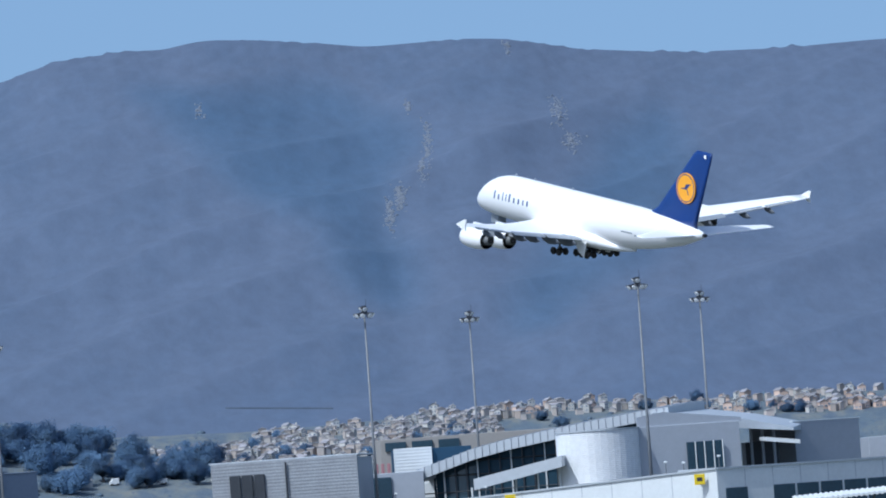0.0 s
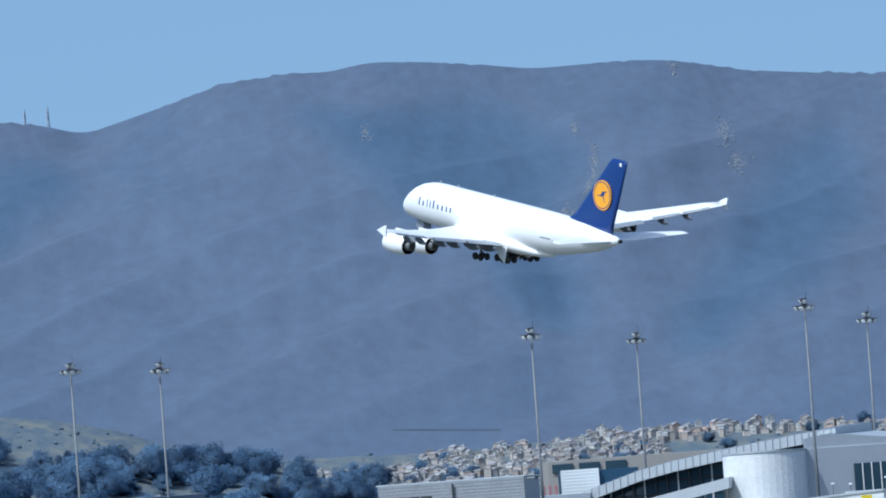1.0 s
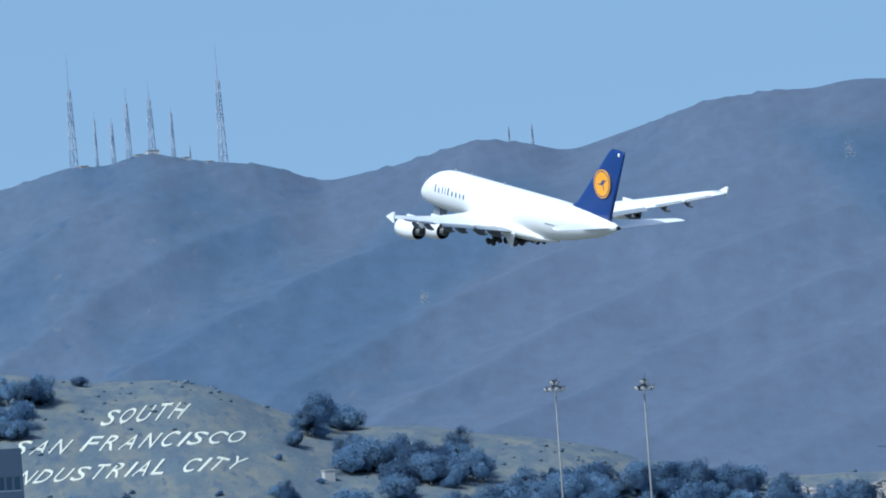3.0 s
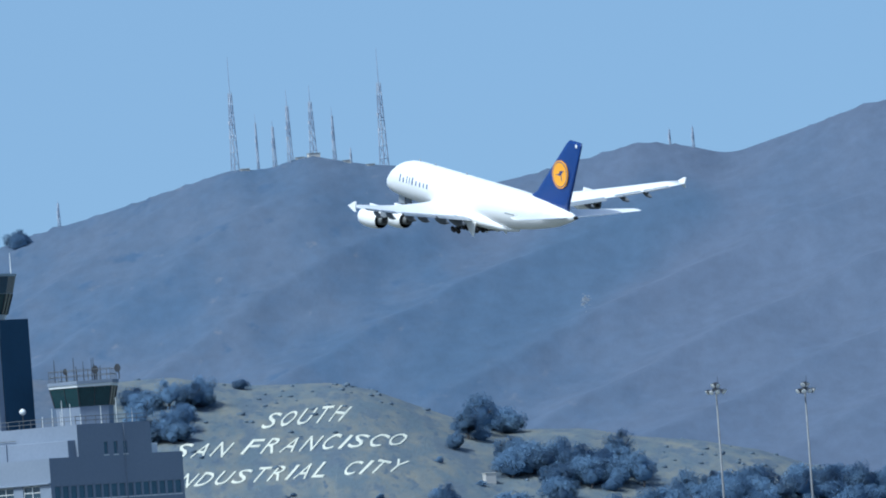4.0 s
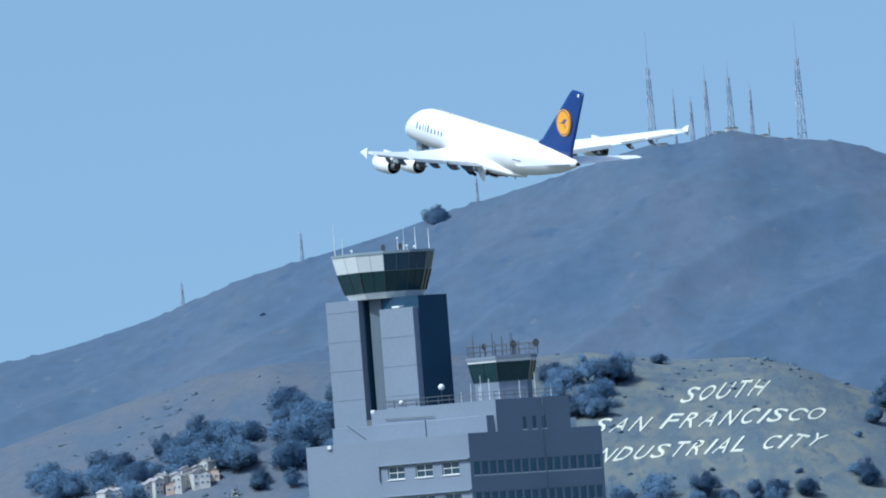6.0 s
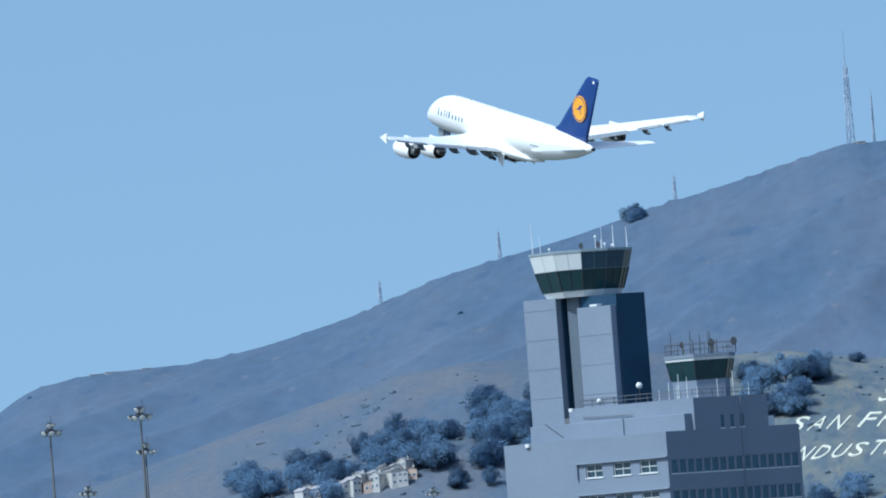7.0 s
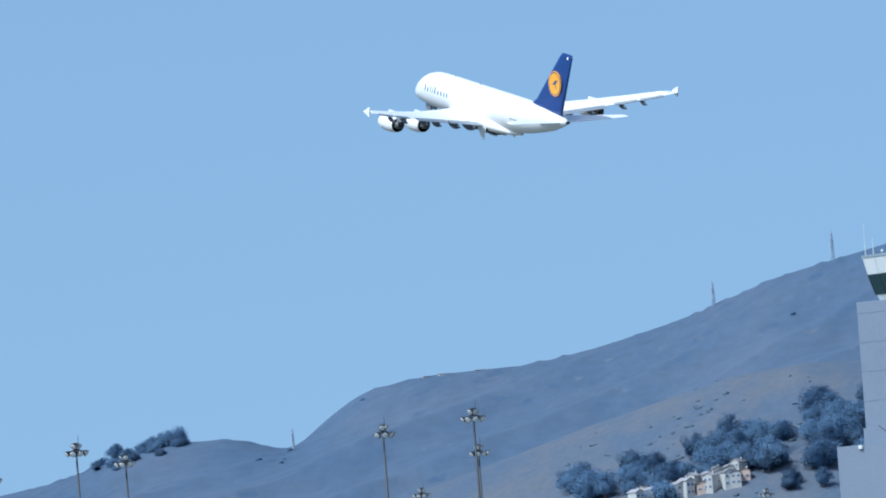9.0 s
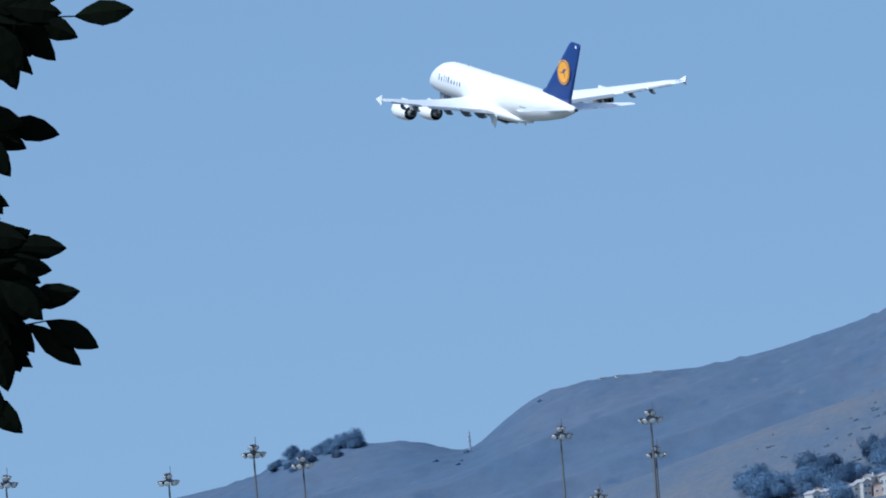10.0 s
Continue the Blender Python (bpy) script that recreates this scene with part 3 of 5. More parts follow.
        rings = [[p + Vector((r * s * math.cos(a), -d * s, r * s * math.sin(a))) for a in [i * math.tau / 12 for i in range(12)]] for d, r in ((0, .1), (.15, .6), (.4, .95), (.45, .95))]
        loft(bm, rings)
        rod(bm, (p.x, p.y, 42.5), p, .08)
        part("dish_antenna", bm, M_DARKSTEEL, t)
    for k in range(9):
        p = (-7 + k * 1.1, 7.2 + (k % 3) * .8) if k < 6 else (-.8, 9 + (k - 5) * 3.2)
        part("whip_antenna", rod(B(), (*p, 36.5), (*p, 38.0 + (k * 37 % 5) * .5), .06, .04), M_WHITE, t)
    # globe lamp, small lamps and pipe work on the front
    bm = B()
    ball(bm, (-10.2, 6.9, 38.9), .45, 2)
    part("globe_lamp", bm, M_WHITE, t, "white globe on a post", True)
    part("globe_post", rod(B(), (-10.2, 6.9, 36.5), (-10.2, 6.9, 38.8), .09), M_DARKSTEEL, t)
    bm = B()
    ball(bm, (-17.2, 6.4, 37.3), .35, 2)
    part("globe_lamp", bm, M_WHITE, t, "", True)
    for p in ((-25.0, .0, 31.9), (-16.6, .0, 36.2)):
        part("wall_lamp", box(B(), (p[0] - .35, -.35, p[2] - .25), (p[0] + .35, -.001, p[2] + .25), bevel=.06), M_WHITE, t)
    part("downpipe", rod(B(), (.12, 15.6, 14), (.12, 15.6, 36.4), .06), M_CONC, t)


control_tower()


# ---- the terminal pier, placed to fit the camera's view; x and z are given for the plane 1640 m ahead and carried along sight lines to each chosen depth ----
def at_depth(x, z, y):
    k = y / 1640
    return Vector((x * k, y, EYE[2] + (z - EYE[2]) * k))


def slab(name, x0, x1, z0, z1, y, depth, mat, parent, label="", lean=0.0, bevel=.05):
    a, b = at_depth(x0, z0, y), at_depth(x1, z1, y)
    m = Matrix.Translation((a.x, y, 0)) @ pose(0, 0, 0, 0, 0, lean)
    return part(name, box(B(), (0, 0, a.z), ((b.x - a.x) / math.cos(radians(lean)), depth, b.z), m, bevel), mat, parent, label)


def corrugated(name, x0, x1, z0, z1, y, parent, lean=0.0, step=.2, mat=None):
    """A sheet-metal front of horizontal ribs."""
    a, b = at_depth(x0, z0, y), at_depth(x1, z1, y)
    m = Matrix.Translation((a.x, y, 0)) @ pose(0, 0, 0, 0, 0, lean)
    w = (b.x - a.x) / math.cos(radians(lean))
    n = int((b.z - a.z) / step)
    ring = []
    for k in range(n + 1):
        z = a.z + (b.z - a.z) * k / n
        ring += [(-.025 if k % 2 else 0, z)]
    bm = B()
    loft(bm, [[m @ Vector((u, d, z)) for d, z in ring] + [m @ Vector((u, .5, b.z)), m @ Vector((u, .5, a.z))] for u in (0, w)])
    return part(name, bm, mat or M_CORR, parent)


def terminal():
    rng = random.Random(7)
    # plant building clad in ribbed metal
    t = thing("plant_building", (0, 0, 0), "low grey building clad in ribbed metal sheet", "building")
    slab("body", 80.8, 98.0, 0, 14.7, 1646.8, 14, M_TERM, t, lean=-12)
    corrugated("ribbed_cladding", 80.4, 98.2, 4.1, 14.9, 1646, t, lean=-12, mat=M_CLAD)
    for k in range(3):
        slab("louvre", 82.6 + k * 1.5, 83.9 + k * 1.5, 6, 13.4, 1645.2 - k * .32, .3, M_DARKSTEEL, t, lean=-12)
    part("downpipe", rod(B(), (89.8, 1643.75, 0), (89.8, 1643.75, 14.7), .13), M_DARKSTEEL, t)
    slab("roof_coping", 80.2, 98.4, 14.9, 15.1, 1646.2, 15, M_ROOF, t, lean=-12)
    # bright clad stair box and shaded link behind
    t = thing("stair_box", (0, 0, 0), "white ribbed metal stair enclosure beside the hall", "building")
    slab("body", 103.2, 112.6, 0, 15.1, 1700.6, 9, M_DARKCONC, t)
    corrugated("ribbed_cladding", 103, 107.7, 9, 15.3, 1700, t, mat=M_WHITE)
    t = thing("link_building", (0, 0, 0), "grey link building in the hall's shade", "building")
    slab("body", 98.3, 106.5, 0, 12.4, 1672, 10, M_TERM, t)
    # dark slab on the wall face, painting the shade of an inset
    slab("recess_shade", 99.2, 102.5, 0, 11.9, 1671.7, .25, M_GLASS, t)
    for k in range(3):
        slab("red_panel", 100.6 + k * .75, 101.0 + k * .75, 12.4, 13.6, 1673, .2, M_DULLRED, t)
    # tan building farther back
    t = thing("tan_building", (0, 0, 0), "tan flat-roofed building with dark windows", "building")
    slab("body", 101.4, 124, 0, 16.5, 1860, 16, M_TAN, t)
    for k in range(3):
        slab("window", 102 + k * 3.3, 104.6 + k * 3.3, 15.0, 16.1, 1859.7, .2, M_GLASS, t)
    # the hall: a curved roof, glass front
    h = thing("terminal_hall", (0, 0, 0), "terminal hall with a sweeping white curved roof and dark glass front", "terminal")
    roof = [(104.6, 12.1), (108, 13.2), (112.6, 14.6), (117, 15.5), (123, 16.4), (129, 17.2), (134, 17.8), (137.2, 18.05)]
    rows = []
    for x, z in roof:
        y = 1650 + (137 - x) * .75
        a, b = at_depth(x, z, y), at_depth(x + 4.5, z + .5, y + 48)
        rows.append([a, b, b - Vector((0, 0, 1.25)), a - Vector((0, 0, 1.35))])
    part("curved_roof", loft(B(), rows), M_ROOF, h, "pale standing-seam metal roof", False)
    bm = B()
    for k in range(36):
        x = 104.8 + (136.6 - 104.8) * k / 35
        z = float(np.interp(x, *zip(*roof)))
        y = 1650 + (137 - x) * .75
        a = at_depth(x, z + .04, y - .1)
        rod(bm, a, at_depth(x + 4.4, z + .55, y + 47), .07, n=4)
        rod(bm, a, a - Vector((0, 0, 1.3)), .06, n=4)
    part("roof_seams", bm, M_TERM, h)
    rows = []
    for x, z in roof[1:]:
        a = at_depth(x, z - 1.35, 1652.6 + (137 - x) * .75)
        rows.append([a, a + Vector((0, .3, 0)), Vector((a.x, a.y + .3, 2)), Vector((a.x, a.y, 2))])
    glass = part("glass_front", loft(B(), rows), M_GLASS, h)
    for k in range(12):
        x = 109 + k * 1.4
        z = float(np.interp(x, *zip(*roof))) - 1.35
        a = at_depth(x, z, 1652.4 + (137 - x) * .75)
        part("mullion", box(B(), (a.x - .09, a.y - .15, 2), (a.x + .09, a.y, a.z)), M_DARKSTEEL if k % 3 else M_WHITE, glass)
    for z in (9.5, 11.5, 13.2):
        x0 = 106 + (z - 9.5) * 1.4
        a, b = at_depth(x0, z, 1652.3 + (137 - x0) * .75), at_depth(123, z, 1652.3 + 14 * .75)
        part("transom", rod(B(), a, b, .08, n=4), M_DARKSTEEL, glass)
    # low canopy before the glass
    a, b = at_depth(112.6, 10.9, 1642), at_depth(123.6, 13.0, 1636)
    rows = [[p, p + Vector((2.5, 10, .15)), p + Vector((2.5, 10, -1.0)), p - Vector((0, 0, 1.35))] for p in (a, b)]
    part("canopy", loft(B(), rows), M_ROOF, h)
    for k in range(5):
        p = a.lerp(b, k / 4)
        part("canopy_strut", rod(B(), p + Vector((0, 4, -1)), p + Vector((0, 4, -6)), .12), M_WHITE, h)
    # right slope of the roof
    rows = []
    for x, z, th in ((135.2, 18.05, 1.2), (141, 17.4, 1.6), (146.3, 16.5, 1.2), (152.5, 15.0, .35)):
        a, b = at_depth(x, z - .55, 1648), at_depth(x + 1.5, z, 1700)
        rows.append([a, b, b - Vector((0, 0, 1.0)), a - Vector((0, 0, th))])
    part("right_roof", loft(B(), rows), M_ROOF, h)
    wall = slab("panel_wall", 133.2, 146.1, 0, 15.8, 1641, 7, M_TERM, h, lean=14)
    gable = [at_depth(x, z, 1641.3 + (x - 133.2) * .25) for x, z in ((133.2, 15.7), (146.1, 15.7), (146.1, 16.2), (136.5, 17.5), (133.2, 17.0))]
    part("gable_panel", loft(B(), [gable, [p + Vector((0, .5, 0)) for p in gable]]), M_TERM, h)
    for k in range(4):
        w = slab("window", 139.2 + k * 1.13, 140.2 + k * 1.13, 9.9, 13.55, 1640.6 + (6.0 + k * 1.13) * .25, .24, M_GLASS, h, lean=14)
        slab("mullion", 140.2 + k * 1.13, 140.33 + k * 1.13, 9.9, 13.55, 1640.5 + (7.0 + k * 1.13) * .25, .3, M_WHITE, w, lean=14)
    # dark block added for the shade of the opening behind the columns
    slab("plant_and_recess_block", 146.4, 150.5, 0, 13.0, 1668, 6, M_DARKSTEEL, h)
    for k in range(3):
        slab("column", 147 + k * 1.4, 147.35 + k * 1.4, 0, 15.2, 1660, .5, M_TERM, h)
    a, b = at_depth(149.0, 13.5, 1640), at_depth(153.2, 12.9, 1640)
    part("side_canopy", loft(B(), [[p, p + Vector((0, 9, .1)), p + Vector((0, 9, -.3)), p - Vector((0, 0, .5))] for p in (a, b)]), M_WHITE, h)
    # ribbed drum
    c = at_depth(128.2, 0, 1642)
    r, z0, z1 = 5.15, 2.0, 15.75
    prof = []
    n = 120
    for k in range(n + 1):
        prof.append((r + (.035 if k % 2 else 0), z0 + (z1 - z0) * k / n))
    bm = B()
    loft(bm, [[(c.x + rr * math.cos(a), c.y + rr * math.sin(a), z) for a in [i * math.tau / 40 for i in range(40)]] for rr, z in prof])
    part("ribbed_drum", bm, M_CORR, h, "drum clad in bright ribbed metal", False)
    part("drum_coping", loft(B(), [[(c.x + rr * math.cos(a), c.y + rr * math.sin(a), z) for a in [i * math.tau / 40 for i in range(40)]] for rr, z in ((5.3, 15.7), (5.3, 15.9))]), M_ROOF, h)
    slab("drum_flank", 132.9, 134.0, 0, 15.7, 1643, 2, M_TERM, h)
    # shaded block to the right
    t = thing("service_block", (0, 0, 0), "plain blue-grey service block", "building")
    slab("body", 152.6, 161.3, 0, 15.0, 1680, 8, M_TERM, t, lean=38)
    slab("coping", 152.4, 161.5, 15.0, 15.2, 1679.8, 8.4, M_ROOF, t, lean=38)
    slab("body_far", 161.6, 172, 0, 12.6, 1700, 14, M_TERM, t)
    # plain block by the taxiway
    t = thing("taxiway_building", (0, 0, 0), "plain grey flat-roofed airfield building in shade", "building")
    slab("body", 51, 59.3, 0, 15.6, 1700, 8, M_CONC, t, lean=40)
    slab("doorway", 53.2, 55.2, 0, 13.2, 1702.3, .2, M_DARKSTEEL, t, lean=40)
    slab("coping", 50.9, 59.4, 15.6, 15.8, 1699.8, 8.3, M_CONC, t, lean=40)
    # front concourse: sunlit wall, turning away to the right
    t = thing("gate_concourse", (0, 0, 0), "long white gate concourse with yellow gate signs", "building")
    a, b, d = at_depth(107.4, 8.2, 1580), at_depth(142.6, 9.95, 1556), at_depth(176, 9.8, 1579)
    for nm, p, q, mat in (("sunlit_wall", a, b, M_WHITE), ("shaded_wall", b, d, M_WHITE)):
        bm = B()
        n = Vector((-(q - p).y, (q - p).x, 0)).normalized()
        loft(bm, [[Vector((e.x, e.y, 0)), Vector(e), Vector(e) + n * 7, Vector((e.x, e.y, 0)) + n * 7] for e in (p, q)])
        w = part(nm, bm, mat, t)
        way = (q - p).normalized()
        L = (q - p).length
        for k in range(int(L / 3.6)):
            if (nm == "sunlit_wall" and k < 5) or (nm == "shaded_wall" and k < 2 and k % 2):
                continue
            o = p + way * (1.2 + k * 3.6) - n * .12
            o.z = 0
            wb = B()
            loft(wb, [[o + Vector((0, 0, z)) + n * dd for z, dd in ((3.2, 0), (7.4 if nm[1] == "h" else 5.6, 0), (7.4 if nm[1] == "h" else 5.6, .115), (3.2, .115))], [o + way * 3.2 + Vector((0, 0, z)) + n * dd for z, dd in ((3.2, 0), (7.4 if nm[1] == "h" else 5.6, 0), (7.4 if nm[1] == "h" else 5.6, .115), (3.2, .115))]])
            part("window", wb, M_GLASS, w)
        bm = B()
        loft(bm, [[Vector((e.x, e.y, e.z)) - n * .2, Vector((e.x, e.y, e.z + .22)) - n * .2, Vector((e.x, e.y, e.z + .22)) + n * 7.2, Vector((e.x, e.y, e.z)) + n * 7.2] for e in (p, q)])
        part("coping", bm, M_ROOF, w)
        seams = B()
        for k in range(1, int(L / 4.2)):
            o = p + way * k * 4.2 - n * .03
            loft(seams, [[o + Vector((0, 0, z)), o + way * .06 + Vector((0, 0, z)), o + way * .06 + n * .028 + Vector((0, 0, z)), o + n * .028 + Vector((0, 0, z))] for z in (-3.0, -.05)])
        part("panel_joints", seams, M_TERM, w)
    for x, z, y in ((140.4, 8.85, 1557.0), (147.1, 8.75, 1560.6), (116.9, 8.0, 1573)):
        o = at_depth(x, z, y)
        s = thing("gate_sign", (o.x, o.y - .6, o.z - .6), "square yellow gate sign mounted on the concourse wall", "sign", "gate signs")
        part("panel", box(B(), (-.62, -.1, 0), (.62, .1, 1.25), bevel=.03), M_YELLOW, s)
        part("marking_bar", box(B(), (-.32, -.13, .42), (.3, -.1, .85)), M_DARKSTEEL, s)
        part("bracket", box(B(), (-.12, .1, .4), (.12, .75, .8)), M_STEEL, s)
    # roof clutter: poles, a camera post, pipes
    for x, z, h_, y in ((136.4, 9.9, 1.2, 1562), (138.6, 9.9, 1.0, 1562), (143.0, 9.9, 1.5, 1560), (99.6, 9.6, 3.2, 1655), (114, 10.4, 1.8, 1640), (102.9, 9.2, 3.0, 1640)):
        o = at_depth(x, z, y)
        post = thing("camera_post", (o.x, o.y, o.z - 2.5 if y > 1600 else o.z), "thin grey roof post with a small head", "post", "roof posts")
        part("pole", rod(B(), (0, 0, -.5), (0, 0, h_), .07, .05), M_STEEL, post)
        part("head", box(B(), (-.2, -.18, h_), (.2, .18, h_ + .22), bevel=.05), M_WHITE, post)
    # white ribbed canopy at the far right
    t = thing("bus_canopy", (0, 0, 0), "low white ribbed canopy roof", "canopy")
    a, b = at_depth(152.5, 5.4, 1540), at_depth(172, 6.1, 1540)
    bm = B()
    n = 60
    prof = [a.lerp(b, k / n) + Vector((0, 0, .14 if k % 2 else 0)) for k in range(n + 1)]
    loft(bm, [[p, p + Vector((0, 8, .5)), p + Vector((0, 8, .2)), p - Vector((0, 0, .3))] for p in prof])
    part("ribbed_roof", bm, M_WHITE, t)
    for k in range(5):
        p = a.lerp(b, (k + .5) / 5)
        part("post", rod(B(), (p.x, p.y + 4, 0), (p.x, p.y + 4, p.z + .1), .14), M_STEEL, t)


terminal()


# ---- apron floodlight masts ----
def floodlight_mesh():
    bm = B()
    ring = lambda y, r, z=0: [(r * math.cos(t), y, z + r * math.sin(t)) for t in [i * math.tau / 10 for i in range(10)]]
    loft(bm, [ring(.36, .13), ring(.22, .22), ring(-.08, .37), ring(-.12, .37)])
    me = bpy.data.meshes.new("lamp_housing")
    bm.to_mesh(me)
    bm.free()
    me.materials.append(M_HOUSING)
    bm = B()
    loft(bm, [ring(-.11, .34), ring(-.16, .29), ring(-.18, .1)])
    lens = bpy.data.meshes.new("lens")
    bm.to_mesh(lens)
    bm.free()
    lens.materials.append(M_LENS)
    return me, lens


def light_mast(steel, label):
    mast = thing("floodlight_mast", (0, 0, 0), label, "light mast", "apron floodlight masts")
    part("pole", rod(B(), (0, 0, 0), (0, 0, 32.6), .24, .1, 12), steel, mast, smooth=True)
    part("base_plate", box(B(), (-.6, -.6, 0), (.6, .6, .12), bevel=.03), steel, mast)
    bm = B()
    for k in range(10):
        a, b = k * math.tau / 10, (k + 1) * math.tau / 10
        rod(bm, (1.05 * math.cos(a), 1.05 * math.sin(a), 32.3), (1.05 * math.cos(b), 1.05 * math.sin(b), 32.3), .06)
        if k % 2 == 0:
            rod(bm, (0, 0, 32.6), (1.05 * math.cos(a), 1.05 * math.sin(a), 32.3), .05)
    part("lamp_ring", bm, M_DARKSTEEL, mast)
    bm = B()
    rod(bm, (0, 0, 32.4), (0, 0, 33.3), .34, .3, 10)
    rod(bm, (.3, 0, 33.2), (.3, 0, 34.1), .03)
    part("winch_head", bm, M_DARKSTEEL, mast)
    housing, lens = floodlight_mesh()
    for deg, r, z in ((195, 1.1, 32.15), (240, 1.12, 32.12), (280, 1.12, 32.12), (325, 1.12, 32.12), (350, 1.1, 32.15), (80, 1.1, 32.15), (225, .4, 32.95), (305, .4, 32.9)):
        a = radians(deg)
        lamp = shared("floodlight", housing, mast, pose(r * math.cos(a), r * math.sin(a), z, 38, 0, deg + 90))
        shared("lens", lens, lamp)
    return mast


MASTS = [(1.529, .979), (1.909, .955), (3.511, .985), (3.959, .933), (4.69, 1.023), (4.951, .948), (-3.98, 1.101), (-3.588, 1.14), (-3.578, .988),
         (-5.67, 1.03), (-5.298, 1.122), (-5.091, 1.06), (-3.836, .826), (-6.367, 1.074), (-2.36, .712)]
masts = {}
for k, (az, el) in enumerate(MASTS):
    d = 28.4 / math.tan(radians(el))
    p = place(az, 0, d)
    m = pose(p.x, p.y, 0, 0, 0, -az + (0, 25, -20, 12, -30, 8, 40)[k % 7])
    bright = az > 0
    if bright in masts:
        copy_thing(masts[bright], m)
    else:
        masts[bright] = light_mast(M_BRIGHTPOLE if bright else M_POLE, "tall bright galvanised floodlight mast with a ring of lamps" if bright else "tall dark steel floodlight mast with a ring of lamps")
        masts[bright].matrix_basis = m


# ---- the airliner: nose at the origin, +y forward, +x to starboard ----
SECTIONS = [(0.0, -1.25, .06, .06), (0.5, -1.17, 1.0, .95), (1.6, -.95, 1.85, 1.8), (3.2, -.45, 2.5, 2.7), (5.2, .05, 3.0, 3.4), (7.5, .36, 3.35, 3.9),
            (10.5, .5, 3.53, 4.15), (14, .5, 3.57, 4.2), (30, .5, 3.57, 4.2), (44, .5, 3.57, 4.2), (50, .68, 3.5, 4.0), (55, 1.0, 3.2, 3.55), (60, 1.4, 2.62, 2.9),
            (64, 1.6, 2.0, 2.2), (67, 1.95, 1.38, 1.5), (69.4, 2.2, .78, .85), (70.4, 2.3, .42, .48)]


def section(a):
    """Centre height, half width and half height of the fuselage a metres behind the nose."""
    cols = list(zip(*SECTIONS))
    return [float(np.interp(a, cols[0], c)) for c in cols[1:]]


def skin(a, z, out=0.0):
    """A point on the port skin."""
    zc, hw, hh = section(a)
    k = max(-1, min(1, (z - zc) / hh))
    return Vector((-(hw * math.sqrt(1 - k * k) + out), -a, z))


def airfoil(x, lead, chord, z, thick, twist=0.0):
    """A closed ring of a wing section at span x."""
    top = [(0, 0), (.04, .55), (.15, .9), (.35, 1.0), (.65, .62), (.88, .2), (1, .03)]
    ring = [(c, h * .62) for c, h in top] + [(c, -h * .38) for c, h in top[-2:0:-1]]
    return [(x, -(lead + c * chord), z + h * thick - c * chord * twist) for c, h in ring]


def wing_line(x):
    """Leading edge, chord, height and thickness of the wing at span x (starboard)."""
    cols = list(zip((0, 18.0, 19.5, -2.9, 2.5), (3.4, 20.4, 17.6, -2.7, 2.3), (9, 24.6, 14.2, -1.9, 1.75), (14.6, 28.9, 11.2, -1.0, 1.3), (20, 32.8, 9.5, -0.1, 1.0),
                    (25.8, 37.0, 7.9, .95, .8), (32, 41.5, 6.1, 2.2, .6), (37.5, 45.4, 4.5, 3.35, .42), (39.6, 47.3, 3.4, 3.75, .28)))
    return [float(np.interp(x, cols[0], c)) for c in cols[1:]]


def nacelle(plane, x):
    lead, chord, z, thick = wing_line(abs(x))
    c = Vector((x, -(lead - 2.2), z - 2.7))
    prof = [(3.2, 1.50), (3.3, 1.62), (2.9, 1.78), (1.6, 1.98), (-.6, 2.0), (-2.2, 1.84), (-3.3, 1.62)]
    ring = lambda y, r: [c + Vector((r * math.cos(t), y, r * math.sin(t))) for t in [i * math.tau / 24 for i in range(24)]]
    e = part("engine", loft(B(), [ring(y, r) for y, r in prof], caps=False), M_PLANE, plane, "white nacelle with dark exhaust", True)
    inner = [(3.2, 1.50), (1.5, 1.42), (-3.3, 1.58)]
    part("duct", loft(B(), [ring(y, r) for y, r in inner], caps=False), M_ENGDARK, e, smooth=True)
    part("fan", loft(B(), [ring(.6, 1.45), ring(.5, 1.45)]), M_ENGDARK, e)
    part("core_nozzle", loft(B(), [ring(.4, 1.15), ring(-2.6, 1.0), ring(-4.3, .78), ring(-4.35, .7)]), M_STEEL, e, smooth=True)
    part("exhaust_cone", loft(B(), [ring(-4.2, .5), ring(-5.4, .08)]), M_ENGDARK, e, smooth=True)
    bm = B()
    loft(bm, [[(x - w, -(lead - 3.2 + d), zz) for w, zz in ((-.22, z - .95 - h), (.22, z - .95 - h), (.22, z + .2), (-.22, z + .2))] for d, h in ((0, -.1), (2.2, .5), (5.5, .9), (8.0, .1))])
    part("pylon", bm, M_PLANE, e)


def wheel_mesh():
    bm = B()
    prof = [(-.26, .42), (-.26, .62), (-.18, .7), (.18, .7), (.26, .62), (.26, .42)]
    loft(bm, [[(y, r * math.cos(t), r * math.sin(t)) for t in [i * math.tau / 14 for i in range(14)]] for y, r in prof])
    me = bpy.data.meshes.new("wheel")
    bm.to_mesh(me)
    bm.free()
    me.materials.append(M_RUBBER)
    return me


